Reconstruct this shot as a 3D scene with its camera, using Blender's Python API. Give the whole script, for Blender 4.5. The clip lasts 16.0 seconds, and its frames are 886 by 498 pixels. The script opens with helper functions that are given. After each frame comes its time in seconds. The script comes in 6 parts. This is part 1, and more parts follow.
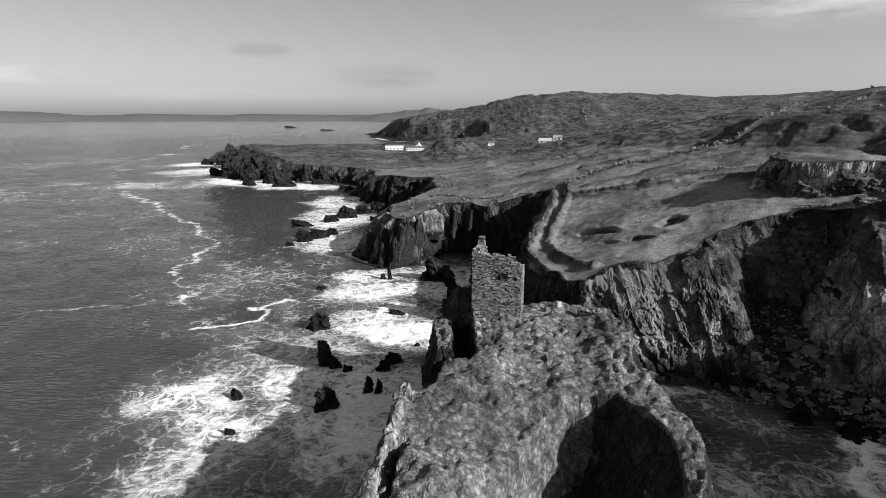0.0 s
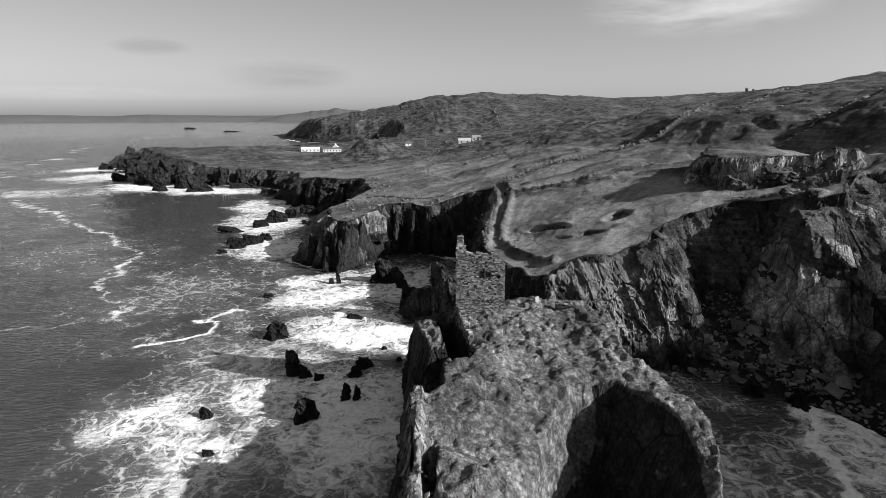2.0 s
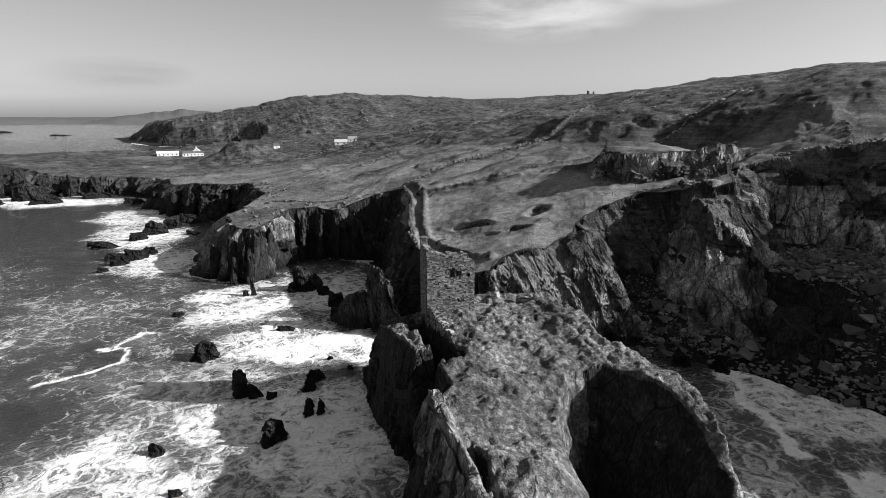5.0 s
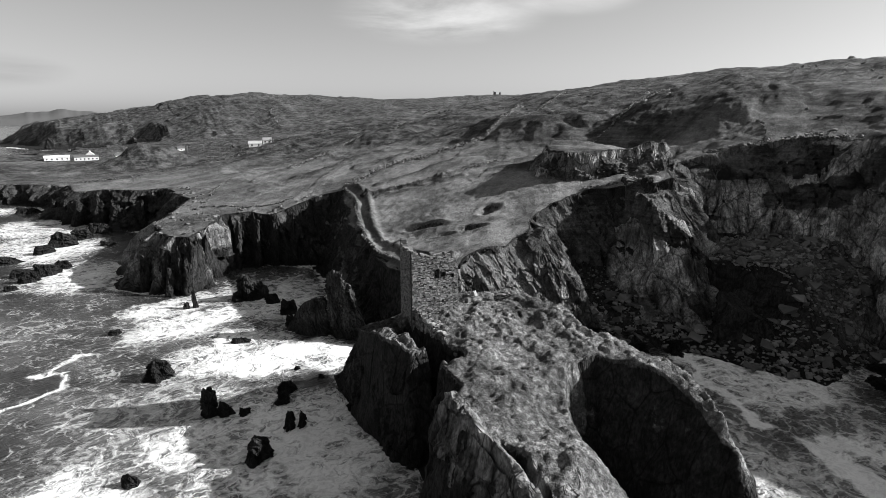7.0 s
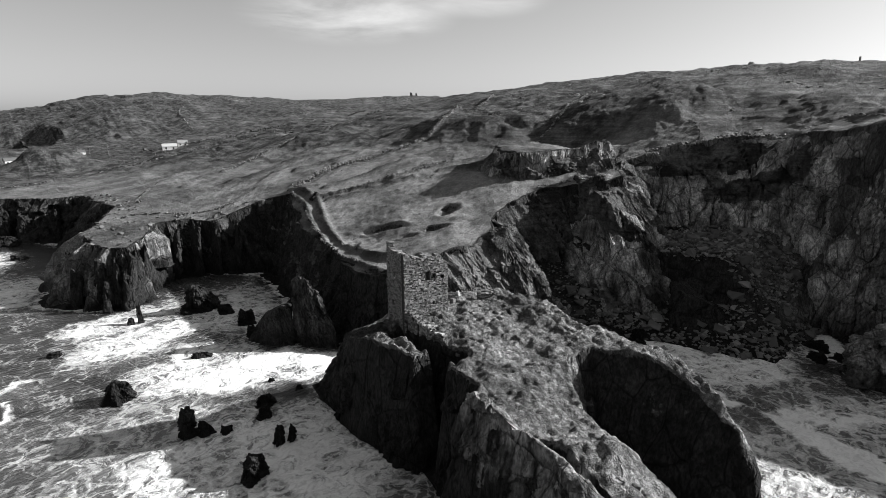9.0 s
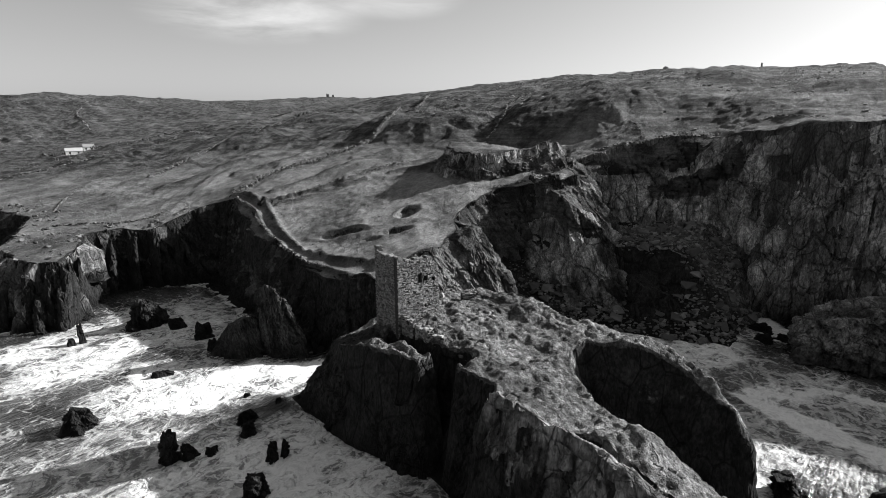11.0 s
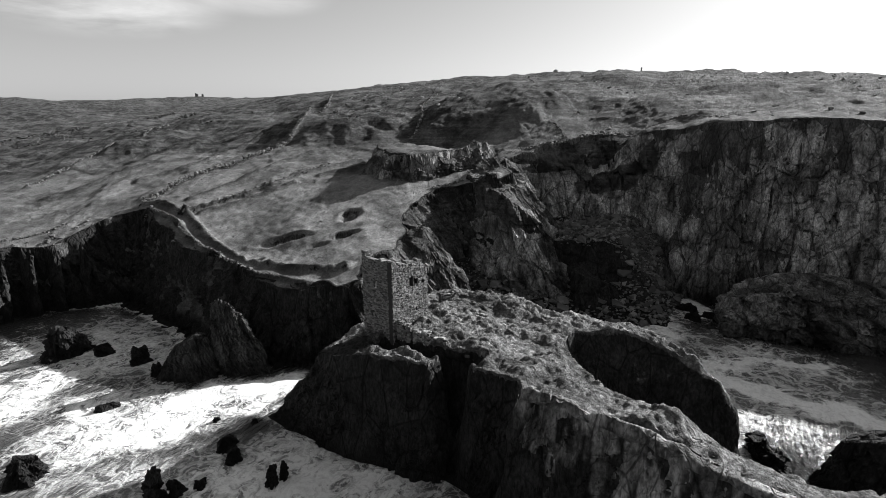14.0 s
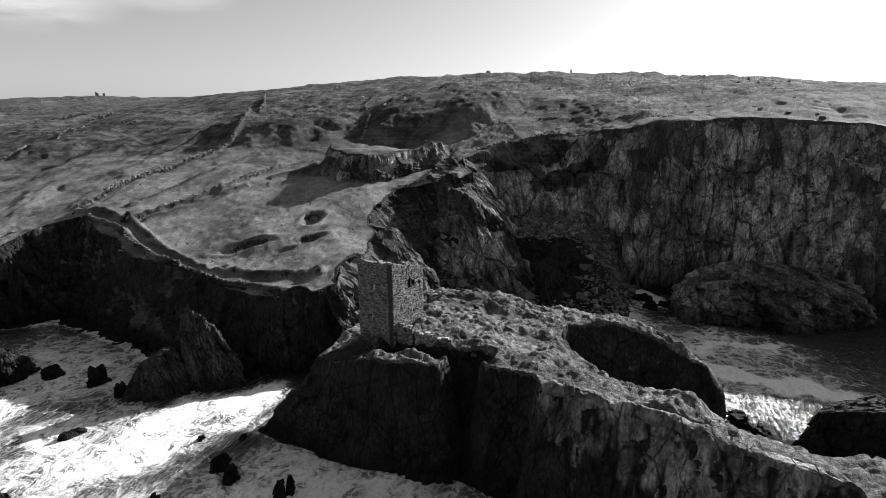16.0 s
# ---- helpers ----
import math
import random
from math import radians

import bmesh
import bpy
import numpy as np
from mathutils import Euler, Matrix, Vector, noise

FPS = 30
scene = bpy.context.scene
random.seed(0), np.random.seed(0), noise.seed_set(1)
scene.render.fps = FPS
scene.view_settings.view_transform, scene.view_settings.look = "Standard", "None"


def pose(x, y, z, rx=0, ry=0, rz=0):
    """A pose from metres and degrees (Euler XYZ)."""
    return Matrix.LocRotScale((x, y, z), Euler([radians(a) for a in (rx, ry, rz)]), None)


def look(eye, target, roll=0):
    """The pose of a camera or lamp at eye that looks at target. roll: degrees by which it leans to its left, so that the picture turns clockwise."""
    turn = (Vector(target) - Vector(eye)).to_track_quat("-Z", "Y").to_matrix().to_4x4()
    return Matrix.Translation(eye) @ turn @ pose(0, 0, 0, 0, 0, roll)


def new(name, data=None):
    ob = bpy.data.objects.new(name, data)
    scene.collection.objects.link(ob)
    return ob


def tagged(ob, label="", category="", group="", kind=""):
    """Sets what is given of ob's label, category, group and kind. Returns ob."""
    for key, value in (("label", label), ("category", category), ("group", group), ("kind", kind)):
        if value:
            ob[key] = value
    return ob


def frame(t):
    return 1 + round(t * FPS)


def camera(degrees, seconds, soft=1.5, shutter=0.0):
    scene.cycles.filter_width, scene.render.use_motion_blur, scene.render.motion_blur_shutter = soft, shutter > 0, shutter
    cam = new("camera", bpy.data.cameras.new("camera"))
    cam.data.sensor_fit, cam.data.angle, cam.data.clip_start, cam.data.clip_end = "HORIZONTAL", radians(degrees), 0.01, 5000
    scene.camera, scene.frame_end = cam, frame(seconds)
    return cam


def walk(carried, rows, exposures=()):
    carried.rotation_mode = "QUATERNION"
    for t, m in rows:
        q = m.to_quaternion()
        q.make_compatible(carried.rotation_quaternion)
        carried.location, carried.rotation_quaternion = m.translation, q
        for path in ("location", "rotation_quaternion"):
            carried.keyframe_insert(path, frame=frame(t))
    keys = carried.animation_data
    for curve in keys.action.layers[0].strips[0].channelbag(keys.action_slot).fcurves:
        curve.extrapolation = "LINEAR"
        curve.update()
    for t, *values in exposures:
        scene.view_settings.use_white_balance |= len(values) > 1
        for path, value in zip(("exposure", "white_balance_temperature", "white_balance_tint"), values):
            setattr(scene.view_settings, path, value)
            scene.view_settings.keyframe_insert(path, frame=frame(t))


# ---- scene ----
cam = camera(76.1, 16.0, soft=0.3)
METRES, EYE, TILT, LEAN, TURN = 72.0, 39.5, -13.3, 0.0, 0.0
ROWS = [
    (0.0, 0.0, 0.0, 0.0, 0.0, 0.0, -0.0),
    (0.5, -0.0312, 0.0016, -0.0, -1.98, 0.0, 0.51),
    (1.0, -0.0599, 0.0028, 0.0006, -4.0, -0.01, 0.98),
    (1.5, -0.0913, 0.0066, 0.001, -6.38, -0.05, 1.59),
    (2.0, -0.123, 0.0116, 0.0021, -8.82, -0.12, 2.18),
    (2.5, -0.1512, 0.0164, 0.0036, -11.01, -0.21, 2.74),
    (3.0, -0.1825, 0.0245, 0.005, -13.45, -0.32, 3.31),
    (3.5, -0.2135, 0.0337, 0.0068, -15.88, -0.46, 3.89),
    (4.0, -0.2412, 0.0422, 0.0089, -18.02, -0.6, 4.4),
    (6.5, -0.3805, 0.1079, 0.0248, -29.22, -1.64, 6.88),
    (7.0, -0.4079, 0.1244, 0.0296, -31.45, -1.92, 7.36),
    (7.5, -0.4349, 0.1419, 0.0341, -33.64, -2.19, 7.82),
    (8.0, -0.4584, 0.1584, 0.0384, -35.56, -2.45, 8.18),
    (8.5, -0.484, 0.1778, 0.0434, -37.71, -2.74, 8.6),
    (9.0, -0.5088, 0.1983, 0.0483, -39.87, -3.03, 9.01),
    (11.5, -0.6136, 0.3095, 0.0753, -50.19, -4.63, 10.78),
    (12.0, -0.6314, 0.3317, 0.0811, -52.13, -4.98, 11.09),
    (12.5, -0.6503, 0.3574, 0.0878, -54.27, -5.39, 11.43),
    (13.0, -0.6682, 0.3839, 0.0946, -56.42, -5.82, 11.72),
    (13.5, -0.6832, 0.4082, 0.1006, -58.33, -6.21, 11.97),
    (14.0, -0.6994, 0.436, 0.1081, -60.5, -6.68, 12.25),
    (14.5, -0.7142, 0.4646, 0.1149, -62.65, -7.14, 12.5),
    (15.0, -0.7263, 0.4906, 0.1208, -64.56, -7.54, 12.71),
    (15.5, -0.7392, 0.5202, 0.128, -66.67, -8.0, 12.9),
    (16.0, -0.7507, 0.5502, 0.1352, -68.72, -8.44, 13.08),
]
walk(cam, [(t, pose(0, 0, EYE, TILT, LEAN, TURN) @ pose(METRES * x, METRES * y, METRES * z, 90 + pitch, roll, yaw)) for t, x, y, z, yaw, pitch, roll in ROWS],
     exposures=[(0.0, 0.74), (4.0, 0.86), (8.0, 0.95), (16.0, 0.95)])

# ---- sky and sun ----
SUN_AZ, SUN_EL = 120.0, 28.0          # degrees clockwise from +y, and above the horizon
sun_way = Vector((math.sin(radians(SUN_AZ)) * math.cos(radians(SUN_EL)), math.cos(radians(SUN_AZ)) * math.cos(radians(SUN_EL)), math.sin(radians(SUN_EL))))
sun_data = bpy.data.lights.new("sun", "SUN")
sun_data.energy, sun_data.angle, sun_data.color = 5.0, radians(0.6), (1.0, 1.0, 1.0)
sun = new("sun", sun_data)
sun.matrix_world = look(sun_way * 300, (0, 0, 0))


def node(tree, kind, **values):
    n = tree.nodes.new(kind)
    for key, value in values.items():
        if key in n.inputs:
            n.inputs[key].default_value = value
    return n


def link(tree, a, b):
    tree.links.new(a, b)


def sky_world():
    world = bpy.data.worlds.new("sky")
    scene.world = world
    world.use_nodes = True
    t = world.node_tree
    t.nodes.clear()
    sky = t.nodes.new("ShaderNodeTexSky")
    sky.sky_type, sky.sun_disc = "NISHITA", False
    sky.sun_elevation, sky.sun_rotation = radians(SUN_EL), radians(SUN_AZ)
    sky.altitude, sky.air_density, sky.dust_density, sky.ozone_density = 20, 1.0, 1.6, 1.0
    grey = t.nodes.new("ShaderNodeSeparateColor")
    link(t, sky.outputs[0], grey.inputs[0])
    # thin streaked clouds
    co = t.nodes.new("ShaderNodeTexCoord")
    mp = t.nodes.new("ShaderNodeMapping")
    mp.inputs["Scale"].default_value = (2.2, 2.2, 13.0)
    link(t, co.outputs["Generated"], mp.inputs[0])
    nz = node(t, "ShaderNodeTexNoise", Scale=1.6, Detail=7.0, Roughness=0.58, Distortion=0.6)
    link(t, mp.outputs[0], nz.inputs["Vector"])
    total = None

    def puff(az, el, wide, high, gain):
        """Weight of a cloud in the direction az, el (degrees)."""
        c = Vector((math.sin(radians(az)) * math.cos(radians(el)), math.cos(radians(az)) * math.cos(radians(el)), math.sin(radians(el))))
        right = Vector((math.cos(radians(az)), -math.sin(radians(az)), 0))
        up = right.cross(c)
        sq = None
        for axis, size in ((right, wide), (up, high)):
            d = t.nodes.new("ShaderNodeVectorMath")
            d.operation = "DOT_PRODUCT"
            link(t, co.outputs["Generated"], d.inputs[0])
            d.inputs[1].default_value = axis
            a = t.nodes.new("ShaderNodeMath")
            a.operation = "MULTIPLY_ADD"
            k = 1.0 / math.sin(radians(size))
            link(t, d.outputs["Value"], a.inputs[0])
            a.inputs[1].default_value, a.inputs[2].default_value = k, -c.dot(axis) * k
            b = t.nodes.new("ShaderNodeMath")
            b.operation = "POWER"
            absn = t.nodes.new("ShaderNodeMath")
            absn.operation = "ABSOLUTE"
            link(t, a.outputs[0], absn.inputs[0])
            link(t, absn.outputs[0], b.inputs[0])
            b.inputs[1].default_value = 2.0
            if sq is None:
                sq = b
            else:
                s = t.nodes.new("ShaderNodeMath")
                s.operation = "ADD"
                link(t, sq.outputs[0], s.inputs[0])
                link(t, b.outputs[0], s.inputs[1])
                sq = s
        r = node(t, "ShaderNodeMapRange")
        r.interpolation_type = "SMOOTHSTEP"
        link(t, sq.outputs[0], r.inputs["Value"])
        for i, v in enumerate((0.0, 1.0, gain, 0.0)):
            r.inputs[i + 1].default_value = v
        return r.outputs[0]

    for spec in CLOUDS:
        w = puff(*spec)
        if total is None:
            total = w
        else:
            s = t.nodes.new("ShaderNodeMath")
            s.operation = "ADD"
            link(t, total, s.inputs[0])
            link(t, w, s.inputs[1])
            total = s.outputs[0]
    edge = node(t, "ShaderNodeMapRange")
    link(t, nz.outputs["Fac"], edge.inputs["Value"])
    for i, v in enumerate((0.36, 0.72, 0.0, 1.0)):
        edge.inputs[i + 1].default_value = v
    m = t.nodes.new("ShaderNodeMath")
    m.operation = "MULTIPLY"
    link(t, total, m.inputs[0])
    link(t, edge.outputs[0], m.inputs[1])
    one = t.nodes.new("ShaderNodeMath")
    one.operation = "ADD"
    link(t, m.outputs[0], one.inputs[0])
    one.inputs[1].default_value = 1.0
    lit = t.nodes.new("ShaderNodeMath")
    lit.operation = "MULTIPLY"
    even = t.nodes.new("ShaderNodeMath")
    even.operation = "POWER"
    link(t, grey.outputs[0], even.inputs[0])
    even.inputs[1].default_value = 0.72
    # the deep-filtered sky darkens toward the zenith
    up = t.nodes.new("ShaderNodeSeparateXYZ")
    link(t, co.outputs["Generated"], up.inputs[0])
    deep = node(t, "ShaderNodeMapRange")
    deep.interpolation_type = "SMOOTHSTEP"
    link(t, up.outputs[2], deep.inputs["Value"])
    for i, v in enumerate((0.1, 0.5, 1.0, 0.95)):
        deep.inputs[i + 1].default_value = v
    dark = t.nodes.new("ShaderNodeMath")
    dark.operation = "MULTIPLY"
    link(t, even.outputs[0], dark.inputs[0])
    link(t, deep.outputs[0], dark.inputs[1])
    link(t, dark.outputs[0], lit.inputs[0])
    link(t, one.outputs[0], lit.inputs[1])
    bg = node(t, "ShaderNodeBackground", Strength=SKY)
    link(t, lit.outputs[0], bg.inputs["Color"])
    out = t.nodes.new("ShaderNodeOutputWorld")
    link(t, bg.outputs[0], out.inputs["Surface"])


SKY = 0.12
# azimuth, elevation, half width, half height (degrees), gain
CLOUDS = [(32, 9.5, 11, 3.2, 0.9), (45, 11.0, 7, 2.4, 0.6), (-17, 5.8, 3.5, 0.9, -0.25), (-6, 3.6, 7, 1.6, -0.22), (-34, 3.2, 7, 0.9, 0.3), (-22, 1.9, 16, 0.7, 0.2)]
sky_world()

# ---- noise on arrays ----


def lattice(ix, iy, iz, seed):
    h = (ix * 374761393 + iy * 668265263 + iz * 2147483647 + seed * 1274126177) & 0xFFFFFFFF
    h = ((h ^ (h >> 13)) * 1274126177) & 0xFFFFFFFF
    h = ((h ^ (h >> 16)) * 2246822519) & 0xFFFFFFFF
    return ((h ^ (h >> 15)) & 0xFFFF) / 32767.5 - 1.0


def value3(x, y, z, seed=0):
    """Smooth noise in -1..1."""
    fx, fy, fz = np.floor(x), np.floor(y), np.floor(z)
    ix, iy, iz = fx.astype(np.int64), fy.astype(np.int64), fz.astype(np.int64)
    u, v, w = x - fx, y - fy, z - fz
    u, v, w = (a * a * (3 - 2 * a) for a in (u, v, w))
    total = 0
    for a in (0, 1):
        for b in (0, 1):
            for c in (0, 1):
                total = total + lattice(ix + a, iy + b, iz + c, seed) * (u if a else 1 - u) * (v if b else 1 - v) * (w if c else 1 - w)
    return total


def value2(x, y, seed=0):
    fx, fy = np.floor(x), np.floor(y)
    ix, iy = fx.astype(np.int64), fy.astype(np.int64)
    u, v = x - fx, y - fy
    u, v = u * u * (3 - 2 * u), v * v * (3 - 2 * v)
    z = np.zeros_like(ix)
    return ((lattice(ix, iy, z, seed) * (1 - u) + lattice(ix + 1, iy, z, seed) * u) * (1 - v)
            + (lattice(ix, iy + 1, z, seed) * (1 - u) + lattice(ix + 1, iy + 1, z, seed) * u) * v)


def fbm2(x, y, octaves=4, seed=0, rough=0.5):
    total, gain, norm = 0, 1.0, 0
    for i in range(octaves):
        total = total + gain * value2(x * 2**i + 17.3 * i, y * 2**i - 9.1 * i, seed + i)
        norm += gain
        gain *= rough
    return total / norm


def fbm3(x, y, z, octaves=3, seed=0, rough=0.5):
    total, gain, norm = 0, 1.0, 0
    for i in range(octaves):
        total = total + gain * value3(x * 2**i + 17.3 * i, y * 2**i - 9.1 * i, z * 2**i + 3.7 * i, seed + i)
        norm += gain
        gain *= rough
    return total / norm


def smooth(a, b, x):
    u = np.clip((x - a) / (b - a), 0, 1)
    return u * u * (3 - 2 * u)


def outline_distance(px, py, line, closed=True):
    """Distance to an outline; positive inside where it is closed."""
    pts = list(line) + ([line[0]] if closed else [])
    best = np.full(px.shape, 1e12)
    inside = np.zeros(px.shape, bool)
    for (ax, ay), (bx, by) in zip(pts[:-1], pts[1:]):
        dx, dy = bx - ax, by - ay
        s = np.clip(((px - ax) * dx + (py - ay) * dy) / (dx * dx + dy * dy), 0, 1)
        best = np.minimum(best, (px - ax - s * dx) ** 2 + (py - ay - s * dy) ** 2)
        if closed and ay != by:
            inside ^= ((ay > py) != (by > py)) & (px < ax + (py - ay) * dx / dy)
    d = np.sqrt(best)
    return np.where(inside, d, -d) if closed else d


# ---- the lie of the land: sea level is 0 ----
SHORE_WEST = [(5200, 3000), (300, 2000), (-120, 1400), (-172, 1265), (-140, 1100), (-100, 960), (-74, 903), (-3, 850), (10, 800), (-20, 740), (-73, 700), (-110, 640),
              (-170, 600), (-200, 560), (-205, 490), (-170, 455), (-150, 420), (-130, 378), (-118, 362), (-100, 350), (-84, 345), (-63, 342), (-50, 325), (-46, 300),
              (-44, 287), (-34, 262), (-22, 243), (-12, 228), (-9, 205), (-16, 187), (-26, 168), (-27, 160), (-19, 150), (-13, 145.5), (-8, 149), (-4.5, 158), (0.5, 165.5),
              (9, 163), (14, 159), (20, 154), (19, 146), (17, 138), (15, 128), (11, 114), (10, 103), (14, 97)]
SHORE_ROCK = [(15, 88), (10, 87), (4, 87.5), (0, 87.5), (-1, 83), (-1.8, 75), (-1.3, 69), (-1.9, 64), (-1.4, 60), (-2.2, 56), (-3.4, 53.4), (-5.6, 50.6), (-7, 45), (-8.4, 38), (-9, 28), (-7, 18), (-4, 8),
              (3, -2), (8, -1), (9, 3), (9, 14), (7, 22), (6, 26), (4.2, 30), (5.2, 34.5), (6.4, 38.5), (8, 43), (10.6, 46.8), (12.6, 43), (12, 36), (13, 31.5), (17, 30.4), (21.6, 32), (24.6, 40), (25.6, 52), (28, 66)]
SHORE_EAST = [(30, 75), (33, 80), (38, 79), (42, 76), (46, 71), (51, 66), (55, 61), (57, 50), (60, 44), (66, 45), (80, 44), (84, 38), (84, 20), (84, 0), (82, -30),
              (70, -80), (60, -150), (60, -400), (100, -1000), (400, -3000), (5200, -5000)]
SHORE = SHORE_WEST + SHORE_ROCK + SHORE_EAST
RIM_WEST = [(5200, 2900), (320, 1900), (-60, 1380), (-110, 1265), (-85, 1110), (-50, 975), (-10, 930), (50, 870), (60, 790), (30, 730), (-35, 690), (-60, 640),
            (-105, 615), (-165, 580), (-190, 548), (-190, 500), (-160, 470), (-140, 430), (-118, 392), (-106, 375), (-95, 362), (-82, 356), (-62, 352), (-42, 332),
            (-37, 302), (-35, 285), (-26, 264), (-16, 250), (-5, 238), (-3, 205), (-8, 190), (-15, 174), (-15, 157), (-11, 151), (-6.5, 157), (0.5, 170), (9, 171),
            (13, 164), (20, 164), (27, 164), (31, 158), (26, 145), (21, 128), (17, 112), (15.5, 100), (18, 95), (21, 91.5), (24, 89)]
RIM_ROCK = [(13, 76), (8, 78), (4, 78.8), (0.6, 78.4), (-1, 74.5), (-1.5, 70), (-1.1, 66), (-0.9, 62), (1.2, 61.4), (2.2, 60.2), (1.6, 58.3), (-0.2, 57.2), (-0.6, 54), (-1, 51.2), (-2.6, 50.2), (-4.3, 49.8), (-4.8, 46),
            (-5.6, 40), (-6.4, 33), (-6.4, 28), (-5, 20), (-2, 10), (3, 3), (5, 6), (4, 14), (2.6, 20), (1.6, 25), (1.8, 30), (3.6, 34.5), (5, 38.5), (6.6, 43.5), (9, 47), (12.2, 50.2), (16.5, 50), (18.4, 44), (18.2, 38),
            (17.2, 35), (17.4, 33.6), (19.4, 37), (20.8, 44), (20.4, 52), (21, 60), (21.4, 68), (21.5, 72), (18, 75)]
RIM_EAST = [(25, 90), (28, 91), (31, 91.5), (36, 89.5), (42, 91), (47, 95), (52, 96), (58, 97), (61, 95), (65, 89), (66, 82), (69, 80), (74, 84), (78, 86), (88, 78), (97, 66),
            (97, 56), (90, 45), (87.5, 38), (90, 28), (92, 17), (91, 0), (88, -30), (76, -80), (66, -150), (70, -400), (120, -1000), (450, -3000), (5200, -4900)]
RIM = RIM_WEST + RIM_EAST
# spot heights: x, y, z
SPOTS_ROCK = [(8, 68, 14.2), (-2, 48, 13.5), (13, 50.5, 12.4), (9, 46.8, 11.2), (17, 52, 13), (0, 58, 13.2), (-1, 65, 12.6), (20, 69.8, 14), (17.6, 34, 9.8), (19.4, 44, 12.6), (0, 36, 13),
              (4, 78, 10.6), (1, 74, 11.6), (16, 77, 13.5), (1, 20, 8.5), (2, 8, 7), (-4, 28, 10), (3.6, 35, 10.0), (6.2, 43, 10.4), (2, 29, 8.6), (-5.2, 40, 12.4)]
SPOTS_NEAR = [(18, 94, 12), (22, 92, 12.6), (18, 103, 12.8), (17, 120, 14.6), (24, 138, 15.6), (22, 156, 17.4), (30, 92, 15.6), (37, 90, 16.2), (42, 91, 18), (30, 108, 15.6), (39, 95, 17.6), (43, 105, 19.3), (35, 112, 17.2),
              (24, 116, 13.4), (26, 128, 15), (36, 139, 19.5), (31, 160, 18.6), (53, 124, 24), (61, 96, 24.5), (68, 106, 26.5), (77, 88, 28.8), (84, 88, 29.6), (82, 101, 25.8), (90, 104, 30), (80, 116, 27.0), (102, 108, 36), (95, 120, 35), (69, 82, 27), (46, 166, 24),
              (9, 173, 13.7), (14, 166, 13.6), (-5, 162, 13.5), (-10, 154, 12.4), (-14, 174, 12.6), (-4, 256, 13.5), (-24, 264, 12.5), (-17, 295, 10)]
SPOTS_FAR = [(19, 398, 9), (74, 390, 20), (107, 260, 35), (138, 104, 47), (97, 55, 36), (88, 38, 37), (92, 17, 38.5), (-25, 552, 6), (-92, 362, 9), (-116, 375, 13),
             (251, 130, 60), (237, 84, 58), (150, 400, 34), (250, -150, 44), (100, -60, 38), (400, 100, 56), (300, 300, 46), (213, 234, 54), (172, 147, 51), (244, 182, 60), (276, 35, 57), (270, -20, 53), (263, -52, 49), (240, 296, 53)]
SPOTS_HILL = [(226, 1000, 77), (20, 1050, 48), (116, 1000, 62), (-40, 1000, 30), (-80, 1250, 28), (120, 800, 42), (110, 620, 14), (400, 1050, 72), (600, 1150, 72), (870, 1190, 84), (420, 600, 44), (900, 700, 70),
              (0, 640, 6), (50, 584, 8), (100, 550, 13), (140, 660, 16), (60, 730, 11), (20, 800, 14), (-150, 520, 12), (1500, 0, 60), (1500, 2000, 70), (600, 2600, 60), (1000, -1500, 40), (4000, 0, 60), (4000, 3000, 60), (4000, -3500, 40)]


# pits and slumps in the pasture: x, y, half sizes, turn, depth
PITS = [(43.5, 106.5, 2.3, 1.7, 0, 2.4), (31.5, 114, 4.8, 1.3, -57, 1.9), (36, 102.5, 2.8, 1.1, -50, 1.6), (23, 113.5, 1.7, 1.1, 0, 1.2), (31, 105, 2.0, 0.8, -50, 0.9)]
# rocky steps of the ground: outline, rise, and how far the rise is spread
STEPS = [([(77, 124), (65, 116), (61.5, 109), (64, 103), (71, 98.5), (79, 93), (90, 90), (94, 105), (86, 122)], 5.8, -1.2, 1.8),
         ([(82, 172), (80, 152), (86, 138), (100, 128), (114, 140), (114, 165), (100, 182)], 3.4, -5.0, 9.0),
         ([(93, 120), (98, 100), (103, 86), (120, 80), (142, 110), (122, 132)], 4.0, -4.0, 8.0),
         ([(60, 228), (66, 214), (84, 212), (110, 232), (96, 246)], 3.0, -3.0, 7.0)]
